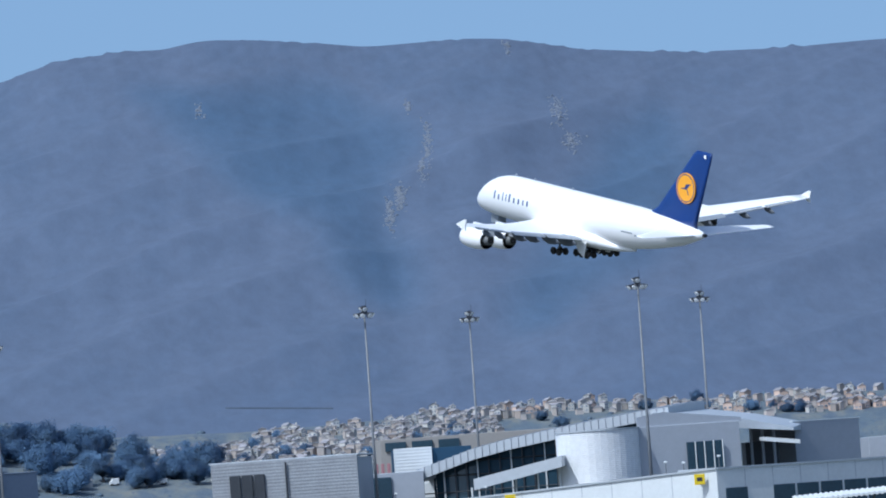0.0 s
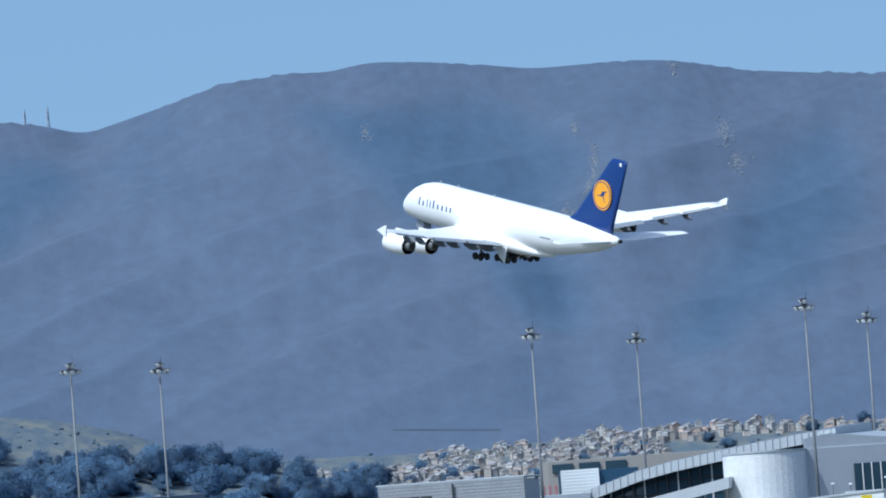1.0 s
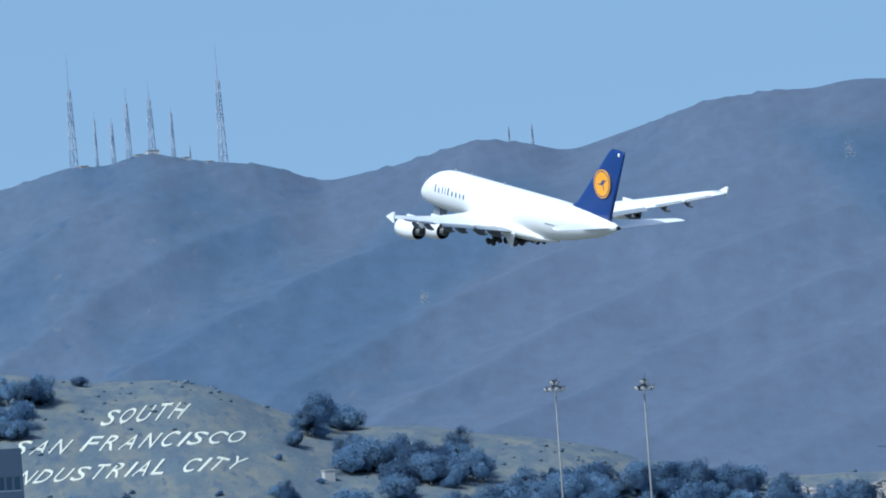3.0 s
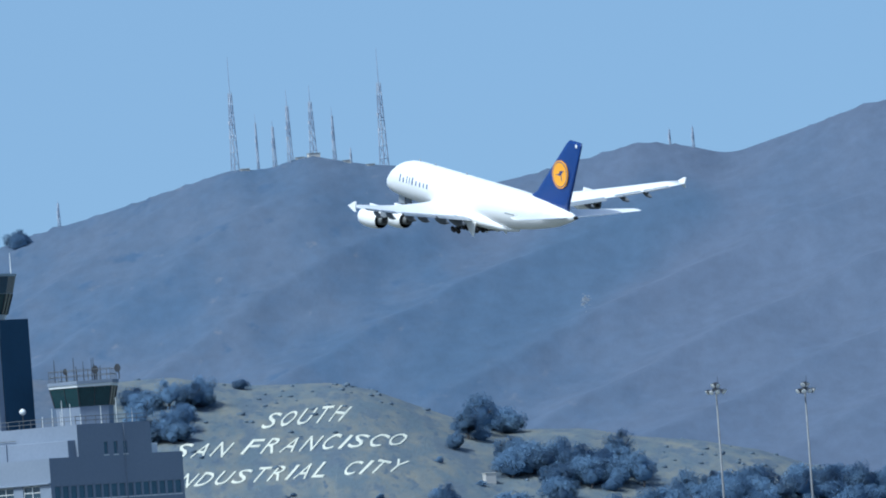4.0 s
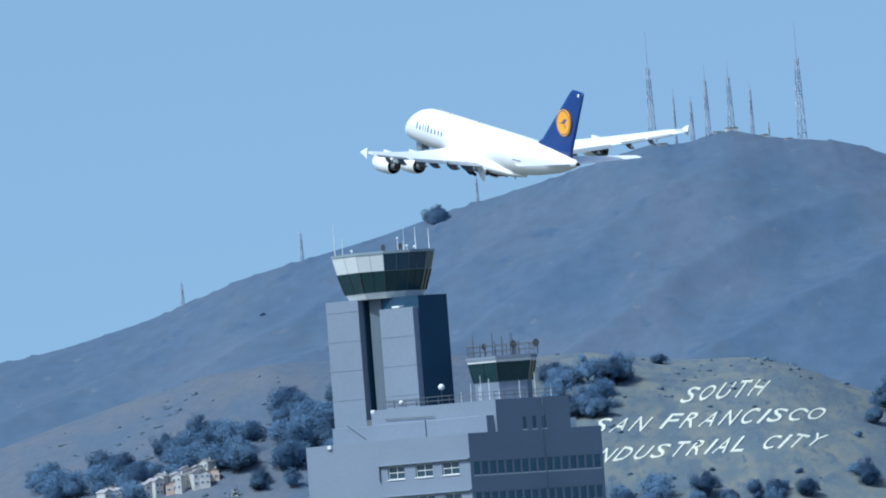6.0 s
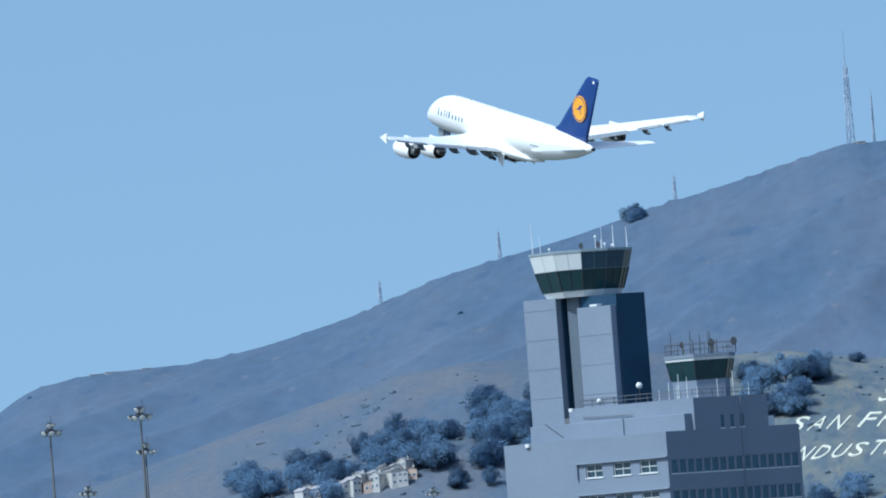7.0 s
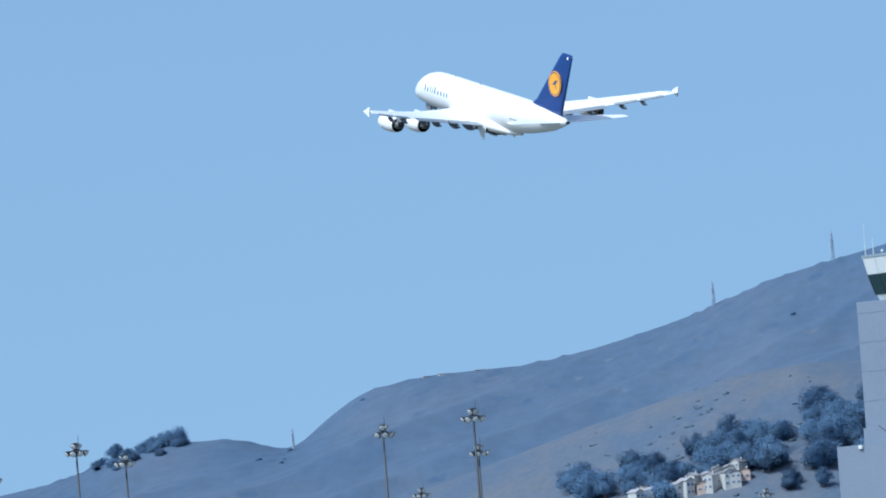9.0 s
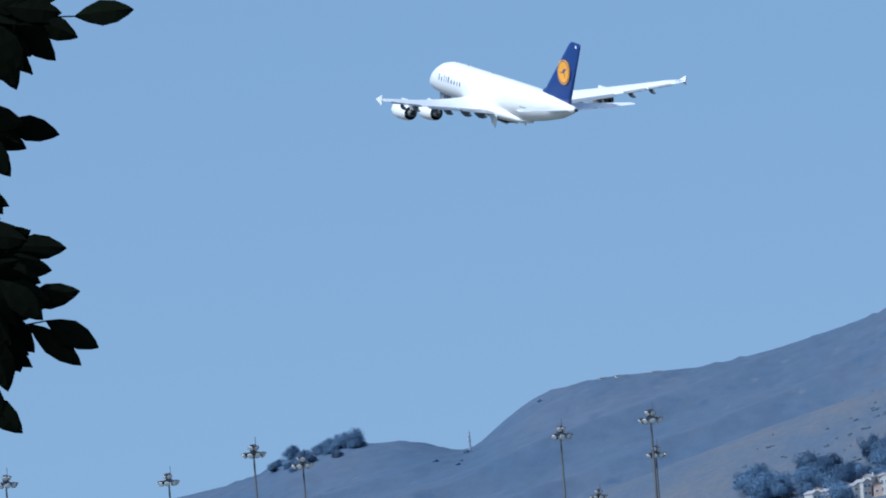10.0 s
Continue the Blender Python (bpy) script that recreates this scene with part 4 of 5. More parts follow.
def gear(plane, x, aft, top, rows, drop, wheel):
    """A main landing gear: strut, bogie beam and wheels; its origin is at the pivot."""
    bm = B()
    rod(bm, (0, 0, 0), (0, 0, -drop), .24, .2, 10)
    rod(bm, (0, 1.6, -.2), (0, 0, -drop * .62), .12, .12, 8)
    rod(bm, (0, -1.3, -.2), (0, 0, -drop * .6), .1, .1, 8)
    g = part("landing_gear", bm, M_STEEL, plane, "lowered main gear with black tyres", True)
    g.matrix_basis = pose(x, -aft, top)
    span = (rows - 1) * 1.7 / 2
    part("bogie_beam", box(B(), (-.16, -span - .2, -drop - .2), (.16, span + .2, -drop + .12), bevel=.04), M_DARKSTEEL, g)
    for i in range(rows):
        for sx in (-.78, .78):
            shared("wheel", wheel, g, pose(sx, span - i * 1.7, -drop - .05))
    return g


def airliner():
    plane = thing("airliner", (0, 0, 0), "white four-engined double-deck airliner with navy tail, climbing with landing gear down", "airplane")
    n = 36
    rings = []
    for i in range(57):
        a = 70.4 * i / 56 if i else 0
        a = a if i > 6 else 6.5 * (i / 6) ** 1.8 * 1.0
        zc, hw, hh = section(a)
        rings.append([(hw * math.cos(t), -a, zc + hh * math.sin(t)) for t in [k * math.tau / n for k in range(n)]])
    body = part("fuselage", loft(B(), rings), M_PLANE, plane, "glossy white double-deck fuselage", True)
    # wing-body fairing
    rings = [[(w * math.cos(t), -a, z + h * math.sin(t)) for t in [k * math.tau / 24 for k in range(24)]]
             for a, w, h, z in ((17, .4, .2, -3.9), (20, 2.9, 1.1, -3.7), (25, 4.1, 1.9, -3.1), (34, 4.4, 2.1, -2.9), (41, 3.9, 1.8, -3.0), (46, 2.4, 1.0, -3.4), (49.5, .4, .2, -3.7))]
    part("belly_fairing", loft(B(), rings), M_PLANE, plane, smooth=True)
    part("tail_cone_exhaust", rod(B(), (0, -70.3, 2.3), (0, -71.1, 2.36), .4, .3, 14), M_ENGDARK, plane)
    for s in (-1, 1):
        spans = [0, 3.4, 6, 9, 12, 14.6, 17, 20, 23, 25.8, 29, 32, 35, 37.5, 39.6]
        w = part("wing", loft(B(), [airfoil(s * x, *wing_line(x), .02) for x in spans]), M_PLANE, plane, "swept wing", True)
        # take-off flaps let down behind the rear edge
        for x0, x1 in ((4.6, 13.6), (14.2, 24.4)):
            rows = []
            for x in (x0, x1):
                lead, chord, z, thick = wing_line(x)
                rows.append([(s * x, -(lead + chord * c), z + dz) for c, dz in ((.90, .02), (1.0, -.14), (1.06, -.42), (1.065, -.5), (1.0, -.34), (.90, -.2))])
            # the grey also paints in the shadowed flap gap
            part("flap", loft(B(), rows), M_PLANEGREY, w)
        for x in (26.5, 31.8):
            rows = []
            for xx in (x, x + 4.8):
                lead, chord, z, thick = wing_line(xx)
                rows.append([(s * xx, -(lead + chord * c), z + dz) for c, dz in ((.86, .06), (1.03, -.22), (1.03, -.3), (.86, -.12))])
            part("aileron", loft(B(), rows), M_PLANEGREY, w)
        # flap-track fairings
        for x in (7.2, 11.5, 17.2, 21.5, 28.2, 32.5):
            lead, chord, z, thick = wing_line(x)
            q = chord * .12 + .5
            prof = ((-2.2, .05), (-1.4, .55), (0, .75), (1.3, .55), (2.6, .06))
            c = Vector((s * x, -(lead + chord * .90), z - .95))
            part("flap_track_fairing", loft(B(), [[c + Vector((.42 * r * q / 1.6 * math.cos(t), -d * q / 1.6, r * q / 1.6 * math.sin(t) - .1 * d)) for t in [k * math.tau / 10 for k in range(10)]] for d, r in prof]),
                 M_FAIRING, w, smooth=True)
        # wing-tip fence
        bm = B()
        fence = [[(s * (39.6 + o), -y, z) for y, z in ((47.4, 3.75), (49.9, 4.95), (50.6, 4.95), (50.3, 3.75), (50.5, 2.85), (50.0, 2.85))] for o in (0, .2)]
        part("wing_tip_fence", loft(bm, fence), M_PLANE, w)
        # tailplane
        rows = [airfoil(s * x, *p) for x, *p in ((0.5, 59.6, 9.4, 2.0, .95), (2, 60.4, 8.8, 2.05, .9), (8.5, 65.0, 5.9, 2.55, .55), (14.6, 69.1, 3.0, 3.05, .3), (15.2, 70.2, 1.7, 3.1, .15))]
        part("tailplane", loft(B(), rows), M_PLANE, plane, smooth=True)
        for x in (14.9, 25.8):
            nacelle(plane, s * x)
    # fin
    bm = B()
    rows = []
    for z, lead, chord, th in ((2.2, 52.0, 16.5, 1.2), (4.6, 54.4, 14.2, 1.15), (5.6, 56.2, 12.7, 1.1), (17.0, 66.5, 5.7, .5), (17.8, 67.6, 4.6, .3)):
        rows.append([(y, -a, zz) for zz, a, y in airfoil(z, lead, chord, 0, th * 1.25, 0) for zz, a, y in ((zz, -a, y - .12 * th),)])
    fin = part("fin", loft(bm, rows), M_NAVY, plane, "navy blue tail fin with amber disc", True)
    for s in (-1, 1):
        ce = Vector((s * .64, -65.2, 10.4))
        disc = lambda r, o, m, name: part(name, loft(B(), [[ce + Vector((s * oo, r * math.cos(t), r * math.sin(t))) for t in [k * math.tau / 40 for k in range(40)]] for oo in (o - .25, o)]), m, fin)
        disc(2.85, 0.0, M_AMBER, "emblem_rim")
        disc(2.64, .012, M_NAVY, "emblem_ring")
        disc(2.44, .024, M_AMBER, "emblem_disc")
        # a plain dark wedge and bar in place of the emblem's bird
        bm = B()
        for shape in (((1.7, -.25), (.35, .05), (-.1, .75), (-1.75, .95), (-.9, .45), (-.75, .15), (-.35, -.2), (.2, -.25)), ((-.25, -.1), (-.6, -.2), (-1.0, -1.2), (-.8, -1.2))):
            loft(bm, [[ce + Vector((s * o, y, z)) for y, z in shape] for o in (-.1, .036)])
        part("emblem_mark", bm, M_NAVY, fin)
        part("fin_mark", box(B(), (s * .2 - .08, -70.6, 16.6), (s * .2 + .08, -70.0, 17.25)), M_PLANE, fin)
    # the airline's title as plain navy bars on the port and starboard side
    for s in (-1, 1):
        a = 9.1
        for k, (w, lo, hi) in enumerate(((.85, -.05, 1.75), (.85, -.05, 1.1), (.5, -.05, 1.75), (.5, -.05, 1.5), (.9, -.05, 1.75), (.9, -.05, 1.1), (.9, -.05, 1.1), (.75, -.05, 1.1), (.9, -.05, 1.1))):
            base = .45
            hi, gap, w = hi * .84, w * .66, w * .46
            rows = []
            for z in np.linspace(base + lo, base + hi, 4):
                for_a = [skin(a, z, .03), skin(a + w, z, .03), skin(a + w, z, -.1), skin(a, z, -.1)]
                rows.append([Vector((-s * p.x, p.y, p.z)) for p in for_a])
            part("title_bar", loft(B(), rows), M_NAVY, body)
            a += w + gap + .46
    for a, z, w in ((49.5, .1, 3.2), (53.2, -.2, 1.2)):
        rows = []
        for zz in (z, z + .25):
            rows.append([skin(a, zz, .02), skin(a + w, zz, .02), skin(a + w, zz, -.1), skin(a, zz, -.1)])
        part("stencil_bar", loft(B(), rows), M_PLANEGREY, body)
    # antennas on the crown
    for a in (11, 17, 29):
        part("blade_antenna", loft(B(), [[(x * k, -(a + y * k + (1 - k) * .3), 4.6 + z) for x, y in ((0, 0), (.08, .3), (0, .9), (-.08, .3))] for z, k in ((0, 1), (.55, .5))]), M_PLANEGREY, body)
    # landing gear and doors
    wheel = wheel_mesh()
    # solid dark box gives the shade of the open bay between the wheels
    part("wheel_bay_shade", box(B(), (-2.1, -40.2, -5.2), (2.1, -35.4, -4.5), bevel=.15), M_ENGDARK, plane)
    nose = part("nose_gear", rod(rod(B(), (0, -6.2, -3.0), (0, -6.0, -5.6), .16, .14, 8), (0, -4.8, -3.2), (0, -6.0, -4.8), .09, n=6), M_STEEL, plane, "lowered twin-wheel nose gear", True)
    for sx in (-.45, .45):
        shared("wheel", wheel, nose, pose(sx, -6.0, -5.6))
        part("nose_gear_door", box(B(), (sx * 1.9 - .05, -7.4, -4.9), (sx * 1.9 + .05, -5.0, -3.3), bevel=.02), M_PLANEGREY, plane)
    gears = [gear(plane, s * x, aft, top, rows, drop, wheel) for s in (-1, 1) for x, aft, top, rows, drop in ((6.2, 34.2, -2.4, 2, 3.2), (2.65, 37.4, -3.1, 3, 2.75))]
    for s in (-1, 1):
        part("gear_door", loft(B(), [[(s * (3.9 + o), -y, z) for y, z in ((35.4, -3.4), (39.6, -3.4), (38.9, -6.4), (37.2, -5.5))] for o in (0, .12)]), M_PLANE, plane)
        part("gear_door", loft(B(), [[(s * (1.2 + o), -y, z) for y, z in ((36.0, -4.6), (40.4, -4.6), (39.8, -5.6), (36.6, -5.6))] for o in (0, .12)]), M_PLANE, plane)
    return plane, gears


PLANE, GEARS = airliner()


# ---- the hillside sign: concrete letters laid on the slope ----
def letter_mesh(ch):
    cu = bpy.data.curves.new("letter", "FONT")
    cu.body, cu.offset, cu.resolution_u = ch, -0.004, 3
    ob = bpy.data.objects.new("letter", cu)
    scene.collection.objects.link(ob)
    bpy.context.view_layer.update()
    me = bpy.data.meshes.new_from_object(ob)
    pts = [v.co.copy() for v in me.vertices]
    faces = [tuple(p.vertices) for p in me.polygons]
    bpy.data.objects.remove(ob)
    bpy.data.meshes.remove(me)
    return pts, faces


def hillside_sign():
    sign = thing("hillside_sign", (0, 0, 0), "huge white concrete hillside letters laid on a grassy slope", "sign")
    # text, start and end azimuth of the base line, elevation of the base line at both ends, height in degrees
    for text, a0, a1, e0, e1, hgt in (("SOUTH", -.435, -.085, .955, .966, .068), ("SAN FRANCISCO", -.828, .158, .853, .842, .063), ("THE INDUSTRIAL CITY", -1.135, .145, .727, .731, .061)):
        wide = [.45 if c == "I" else (.6 if c == " " else 1.0) for c in text]
        unit = (a1 - a0) / (sum(wide) - .25)
        at = a0
        for c, w in zip(text, wide):
            if c != " ":
                pts, faces = letter_mesh(c)
                xs, ys = [p.x for p in pts], [p.y for p in pts]
                x0, x1, y0, y1 = min(xs), max(xs), min(ys), max(ys)
                aw = unit * (w - .34 if c != "I" else .17)
                el = e0 + (e1 - e0) * (at - a0) / (a1 - a0)
                low, top = on_hill(at + aw / 2, el), on_hill(at + aw / 2, el + hgt)
                r0, r1 = math.hypot(low.x, low.y), math.hypot(top.x, top.y)
                bm = B()
                layers = []
                for lift in (-.5, .28):
                    vs = []
                    for p in pts:
                        u, v = (p.x - x0) / (x1 - x0), (p.y - y0) / (y1 - y0)
                        r = r0 + (r1 - r0) * v
                        a = radians(at + aw * u + .058 * v)
                        x, y = r * math.sin(a), r * math.cos(a)
                        vs.append(bm.verts.new((x, y, float(height(x, y)) + lift)))
                    layers.append(vs)
                for f in faces:
                    bm.faces.new([layers[1][i] for i in f])
                    bm.faces.new([layers[0][i] for i in reversed(f)])
                edges = {}
                for f in faces:
                    for i, j in zip(f, f[1:] + f[:1]):
                        edges[frozenset((i, j))] = edges.get(frozenset((i, j)), 0) + 1
                for e, k in edges.items():
                    if k == 1:
                        i, j = tuple(e)
                        bm.faces.new((layers[0][i], layers[0][j], layers[1][j], layers[1][i]))
                bmesh.ops.recalc_face_normals(bm, faces=bm.faces)
                part("letter", bm, M_SIGN, sign)
            at += unit * w


hillside_sign()


# ---- trees ----
def tree_thing(seed, h, spread, label):
    rng = random.Random(seed)
    t = thing("tree", (0, 0, 0), label, "tree", "hillside trees")
    bm = B()
    rod(bm, (0, 0, -.6), (.1, 0, h * .5), h * .045, h * .025, 7)
    tips = []
    for k in range(7):
        a, z = rng.uniform(0, math.tau), h * rng.uniform(.25, .5)
        tip = Vector((spread * .55 * math.cos(a), spread * .55 * math.sin(a), z + h * rng.uniform(.12, .4)))
        rod(bm, (0.05, 0, z), tip, h * .02, h * .008, 5)
        tips.append(tip)
    part("trunk", bm, M_BARK, t)
    verts, faces = [], []
    # a domed crown of uneven leafy masses with loose bent leaf tufts on them
    lobes = [(tp, spread * rng.uniform(.2, .3)) for tp in tips]
    for k in range(22):
        a, up = rng.uniform(0, math.tau), rng.uniform(-.3, 1)
        out = math.sqrt(max(0, 1 - up * up)) * rng.uniform(.55, 1.0)
        lobes.append((Vector((spread * .7 * out * math.cos(a), spread * .7 * out * math.sin(a), h * (.42 + .5 * up * rng.uniform(.75, 1.1)))), spread * rng.uniform(.14, .27)))
    cores = ((Vector((0, 0, h * .4)), spread * .4), (Vector((0, 0, h * .6)), spread * .3), (Vector((spread * .25, 0, h * .43)), spread * .3), (Vector((-spread * .22, spread * .15, h * .43)), spread * .32))
    lobes += [(c, r * 1.12) for c, r in cores] * 2
    for c, r in cores:
        bm = B()
        bmesh.ops.create_icosphere(bm, subdivisions=2, radius=r * .9)
        off = Vector((rng.uniform(0, 50), rng.uniform(0, 50), rng.uniform(0, 50)))
        i = len(verts)
        for v in bm.verts:
            p = c + v.co * (1 + .7 * noise.noise(v.co.normalized() * 2.4 + off))
            verts.append(Vector((p.x, p.y, max(p.z, h * .04))))
        faces += [tuple(i + v.index for v in f.verts) for f in bm.faces]
        bm.free()
    for k in range(5200):
        c, r = rng.choice(lobes)
        d = Vector((rng.gauss(0, 1), rng.gauss(0, 1), rng.gauss(0, .9))).normalized() * r * rng.uniform(.62, 1.14)
        p = c + d
        if p.z < h * .06:
            p.z = h * .06 + rng.random() * .6
        s = spread * rng.uniform(.014, .030)
        q = (d.normalized() + Vector((rng.gauss(0, .5), rng.gauss(0, .5), rng.gauss(.2, .5)))).to_track_quat("Z", "Y")
        i, spin = len(verts), rng.uniform(0, 6.28)
        for m in range(4):
            a = spin + m * math.tau / 4
            verts.append(p + q @ Vector((s * math.cos(a) * rng.uniform(.6, 1.3), s * math.sin(a) * rng.uniform(.6, 1.3), s * (.25, -.25)[m % 2])))
        faces += [(i, i + 1, i + 2), (i, i + 2, i + 3)]
    me = bpy.data.meshes.new("crown")
    me.from_pydata(verts, [], faces)
    # normals bent towards the camera, which flattens light and shade on the crowns like haze
    mid = Vector((0, 0, h * .45))
    me.shade_smooth()
    me.normals_split_custom_set_from_vertices([((v - mid).normalized() * .45 + Vector((.12, -.72, .28)) + Vector(nv.vector) * .12).normalized() for v, nv in zip(verts, me.vertex_normals)])
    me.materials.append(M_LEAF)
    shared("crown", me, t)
    return t


def hill_trees():
    rng = random.Random(11)
    kinds = [tree_thing(1, 9, 7.0, "dark rounded eucalyptus tree on the hillside"), tree_thing(2, 7.5, 8.0, "low spreading dark tree on the hillside"),
             tree_thing(3, 10.5, 6.0, "tall dark eucalyptus on the hillside"), tree_thing(4, 5.5, 5.5, "small round dark bush-like tree on the slope")]
    used = [False] * 4
    # azimuths, elevations of the feet, count, size, on the mountain
    groves = [(1.2, 2.1, .42, .53, 80, .95, 0), (1.85, 2.35, .39, .48, 50, 1.05, 0), (2.35, 2.95, .33, .40, 50, .9, 0), (1.0, 1.6, .40, .48, 22, .9, 0), (.43, .64, .83, .90, 16, 1.0, 0), (.62, .85, .66, .74, 26, 1.0, 0), (.8, 1.12, .60, .68, 28, .95, 0),
              (.95, 1.25, .58, .68, 22, .9, 0), (-.98, -.64, 1.05, 1.12, 24, .85, 0), (-.98, -.72, .92, 1.04, 24, .8, 0), (-.55, -.47, 1.13, 1.15, 2, .6, 0), (-.3, .10, .48, .56, 26, .55, 0), (.28, .40, .54, .60, 8, .6, 0),
              (.60, .9, .48, .56, 12, .85, 0), (-.75, -.35, .48, .57, 18, .8, 0), (.36, .42, .80, .84, 4, .5, 0),
              (-3.25, -2.75, .70, .82, 26, .9, 0), (-2.65, -2.26, .78, .95, 60, .95, 0), (-2.98, -2.6, .73, .86, 30, .9, 0), (-2.15, -1.85, .80, 1.06, 60, 1.0, 0), (-2.3, -2.1, .70, .78, 6, .7, 0),
              (-1.455, -1.375, 1.81, 1.835, 9, .78, 1), (-5.24, -5.10, 1.0, 1.1, 18, .45, 1), (-5.15, -4.93, 1.06, 1.13, 40, .52, 1), (-4.97, -4.84, 1.10, 1.14, 14, .66, 1), (-4.08, -4.04, 1.24, 1.27, 1, .4, 1), (-4.6, -4.3, 1.0, 1.06, 10, .3, 1),
              (-.5, .35, .60, .69, 14, .28, 0), (.3, 1.0, .62, .85, 12, .35, 0), (-2.2, -1.6, 1.35, 1.5, 3, .3, 1),
              (1.7, 2.75, .30, .35, 30, .8, 0), (1.2, 1.9, .36, .42, 14, .9, 0), (2.75, 3.9, .36, .48, 30, .42, 0), (3.9, 5.7, .42, .50, 34, .42, 0)]
    for a0, a1, e0, e1, n, size, mt in groves:
        for _ in range(max(1, round(n * .45))):
            k = rng.choice((0, 0, 1, 1, 2, 3)) if size > .4 else 3
            p = on_hill(rng.uniform(a0, a1), rng.uniform(e0, e1), bool(mt))
            s = size * rng.uniform(.72, 1.2)
            m = pose(p.x, p.y, p.z - (size * 2.0 if mt else .3), 0, 0, rng.uniform(0, 360))
            if used[k]:
                ob = copy_thing(kinds[k], m)
                ob.scale = (s, s, s * rng.uniform(.85, 1.1))
            else:
                used[k] = True
                kinds[k].matrix_basis = m


hill_trees()


# ---- houses of the town ----
def house_thing(seed, w, d, h, mat, label):
    rng = random.Random(seed)
    t = thing("house", (0, 0, 0), label, "house", "town houses")
    wall = part("wall", box(B(), (-w / 2, -d / 2, -1.5), (w / 2, d / 2, h)), mat, t)
    bm = B()
    e, rh = .35, w * .26
    loft(bm, [[(-w / 2 - e, y, h - .05), (0, y, h + rh), (w / 2 + e, y, h - .05), (w / 2 + e, y, h + .12), (0, y, h + rh + .2), (-w / 2 - e, y, h + .12)] for y in (-d / 2 - e, d / 2 + e)])
    part("roof", bm, M_TILE, t)
    bm = B()
    loft(bm, [[(-w / 2, y, h), (w / 2, y, h), (0, y, h + rh)] for y in (-d / 2 + .02, d / 2 - .02)])
    part("gable", bm, mat, t)
    for lv in range(2 if h > 4 else 1):
        for k in range(2):
            x = -w * .25 + k * w * .5
            win = part("window", box(B(), (x - .75, -d / 2 - .08, .7 + lv * 2.6), (x + .75, -d / 2, 1.9 + lv * 2.6)), M_WHITE, wall)
            part("pane", box(B(), (x - .65, -d / 2 - .1, .8 + lv * 2.6), (x + .65, -d / 2 - .085, 1.8 + lv * 2.6)), M_PANE, win)
    part("chimney", box(B(), (w * .2, 0, h + .2), (w * .2 + .6, .6, h + rh + .7)), M_STUCCO, t)
    return t


def town():
    rng = random.Random(23)
    kinds = [house_thing(1, 4.6, 5.2, 3.0, M_STUCCO, "small pale stucco house with a grey shingle roof"), house_thing(2, 5.4, 5.0, 4.6, M_STUCCO, "two-storey pale stucco house with a grey roof"),
             house_thing(3, 5.0, 4.6, 3.6, M_STUCCOWARM, "warm tan stucco house with a shingle roof"), house_thing(4, 4.2, 6.0, 5.2, M_CREAM, "pale cream two-storey house with a pitched roof")]
    used = [False] * 4
    rows = []
    for a0, a1, e0, e1, n, pick in ((2.45, 3.2, .36, .44, 58, (0, 1, 3, 0)), (3.0, 4.0, .40, .50, 96, (0, 1, 3, 1)), (3.7, 4.7, .49, .535, 40, (0, 1, 2, 3)), (4.75, 5.75, .42, .505, 74, (2, 2, 1, 2)),
                                  (2.6, 3.6, .33, .38, 22, (0, 1, 0, 3)), (1.0, 1.9, .34, .385, 16, (0, 3, 3, 3)), (1.0, 1.5, .41, .43, 7, (3, 0, 3, 2))):
        rows += [(rng.uniform(a0, a1), rng.uniform(e0, e1), rng.choice(pick), rng.uniform(.34, .55)) for _ in range(n)]
    rows += [(-2.92 + .036 * k, .70 + .005 * k + .018 * (k % 3 == 1), 2 if k % 5 == 3 else 3, .72) for k in range(14)]
    rows += [(-2.62 + .05 * k, .765 + .012 * k, 3, .7) for k in range(4)]
    for az, el, k, s in rows:
        p = on_hill(az, el)
        m = pose(p.x, p.y, p.z, 0, 0, rng.uniform(-35, 50))
        if used[k]:
            ob = copy_thing(kinds[k], m)
            ob.scale = (s, s, s * rng.uniform(.9, 1.15))
        else:
            used[k] = True
            kinds[k].matrix_basis = m
            kinds[k].scale = (s, s, s)
    # the small hut below the sign
    p = on_hill(.53, .655)
    hut = thing("hut", (p.x, p.y, p.z), "small pale hut on the grassy slope", "hut", turn=20)
    part("wall", box(B(), (-1.6, -1.4, -1), (1.6, 1.4, 2.6)), M_CREAM, hut)
    part("roof", box(B(), (-1.8, -1.6, 2.6), (1.8, 1.6, 2.85), bevel=.05), M_STUCCO, hut)
    # the rest of the town's roofs, packed too closely to count
    wall_bm, roof_bm = B(), B()
    for a0, a1, e0, e1, n in ((2.45, 3.2, .35, .44, 150), (3.0, 4.05, .38, .50, 260), (3.7, 4.7, .48, .53, 70), (4.75, 5.8, .42, .50, 90)):
        for _ in range(n):
            p = on_hill(rng.uniform(a0, a1), rng.uniform(e0, e1))
            w, d, hgt = rng.uniform(1.3, 2.6), rng.uniform(1.4, 2.6), rng.uniform(1.2, 2.4)
            m = pose(p.x, p.y, p.z, 0, 0, rng.uniform(-40, 50))
            box(wall_bm, (-w / 2, -d / 2, -1), (w / 2, d / 2, hgt), m)
            rise, e = w * rng.uniform(.12, .3), .15
            q = [[m @ Vector(c) for c in ((-w / 2 - e, y, hgt), (w / 2 + e, y, hgt), (0, y, hgt + rise))] for y in (-d / 2 - e, d / 2 + e)]
            f, g = [[roof_bm.verts.new(c) for c in tri] for tri in q]
            for k in range(3):
                roof_bm.faces.new((f[k], f[(k + 1) % 3], g[(k + 1) % 3], g[k]))
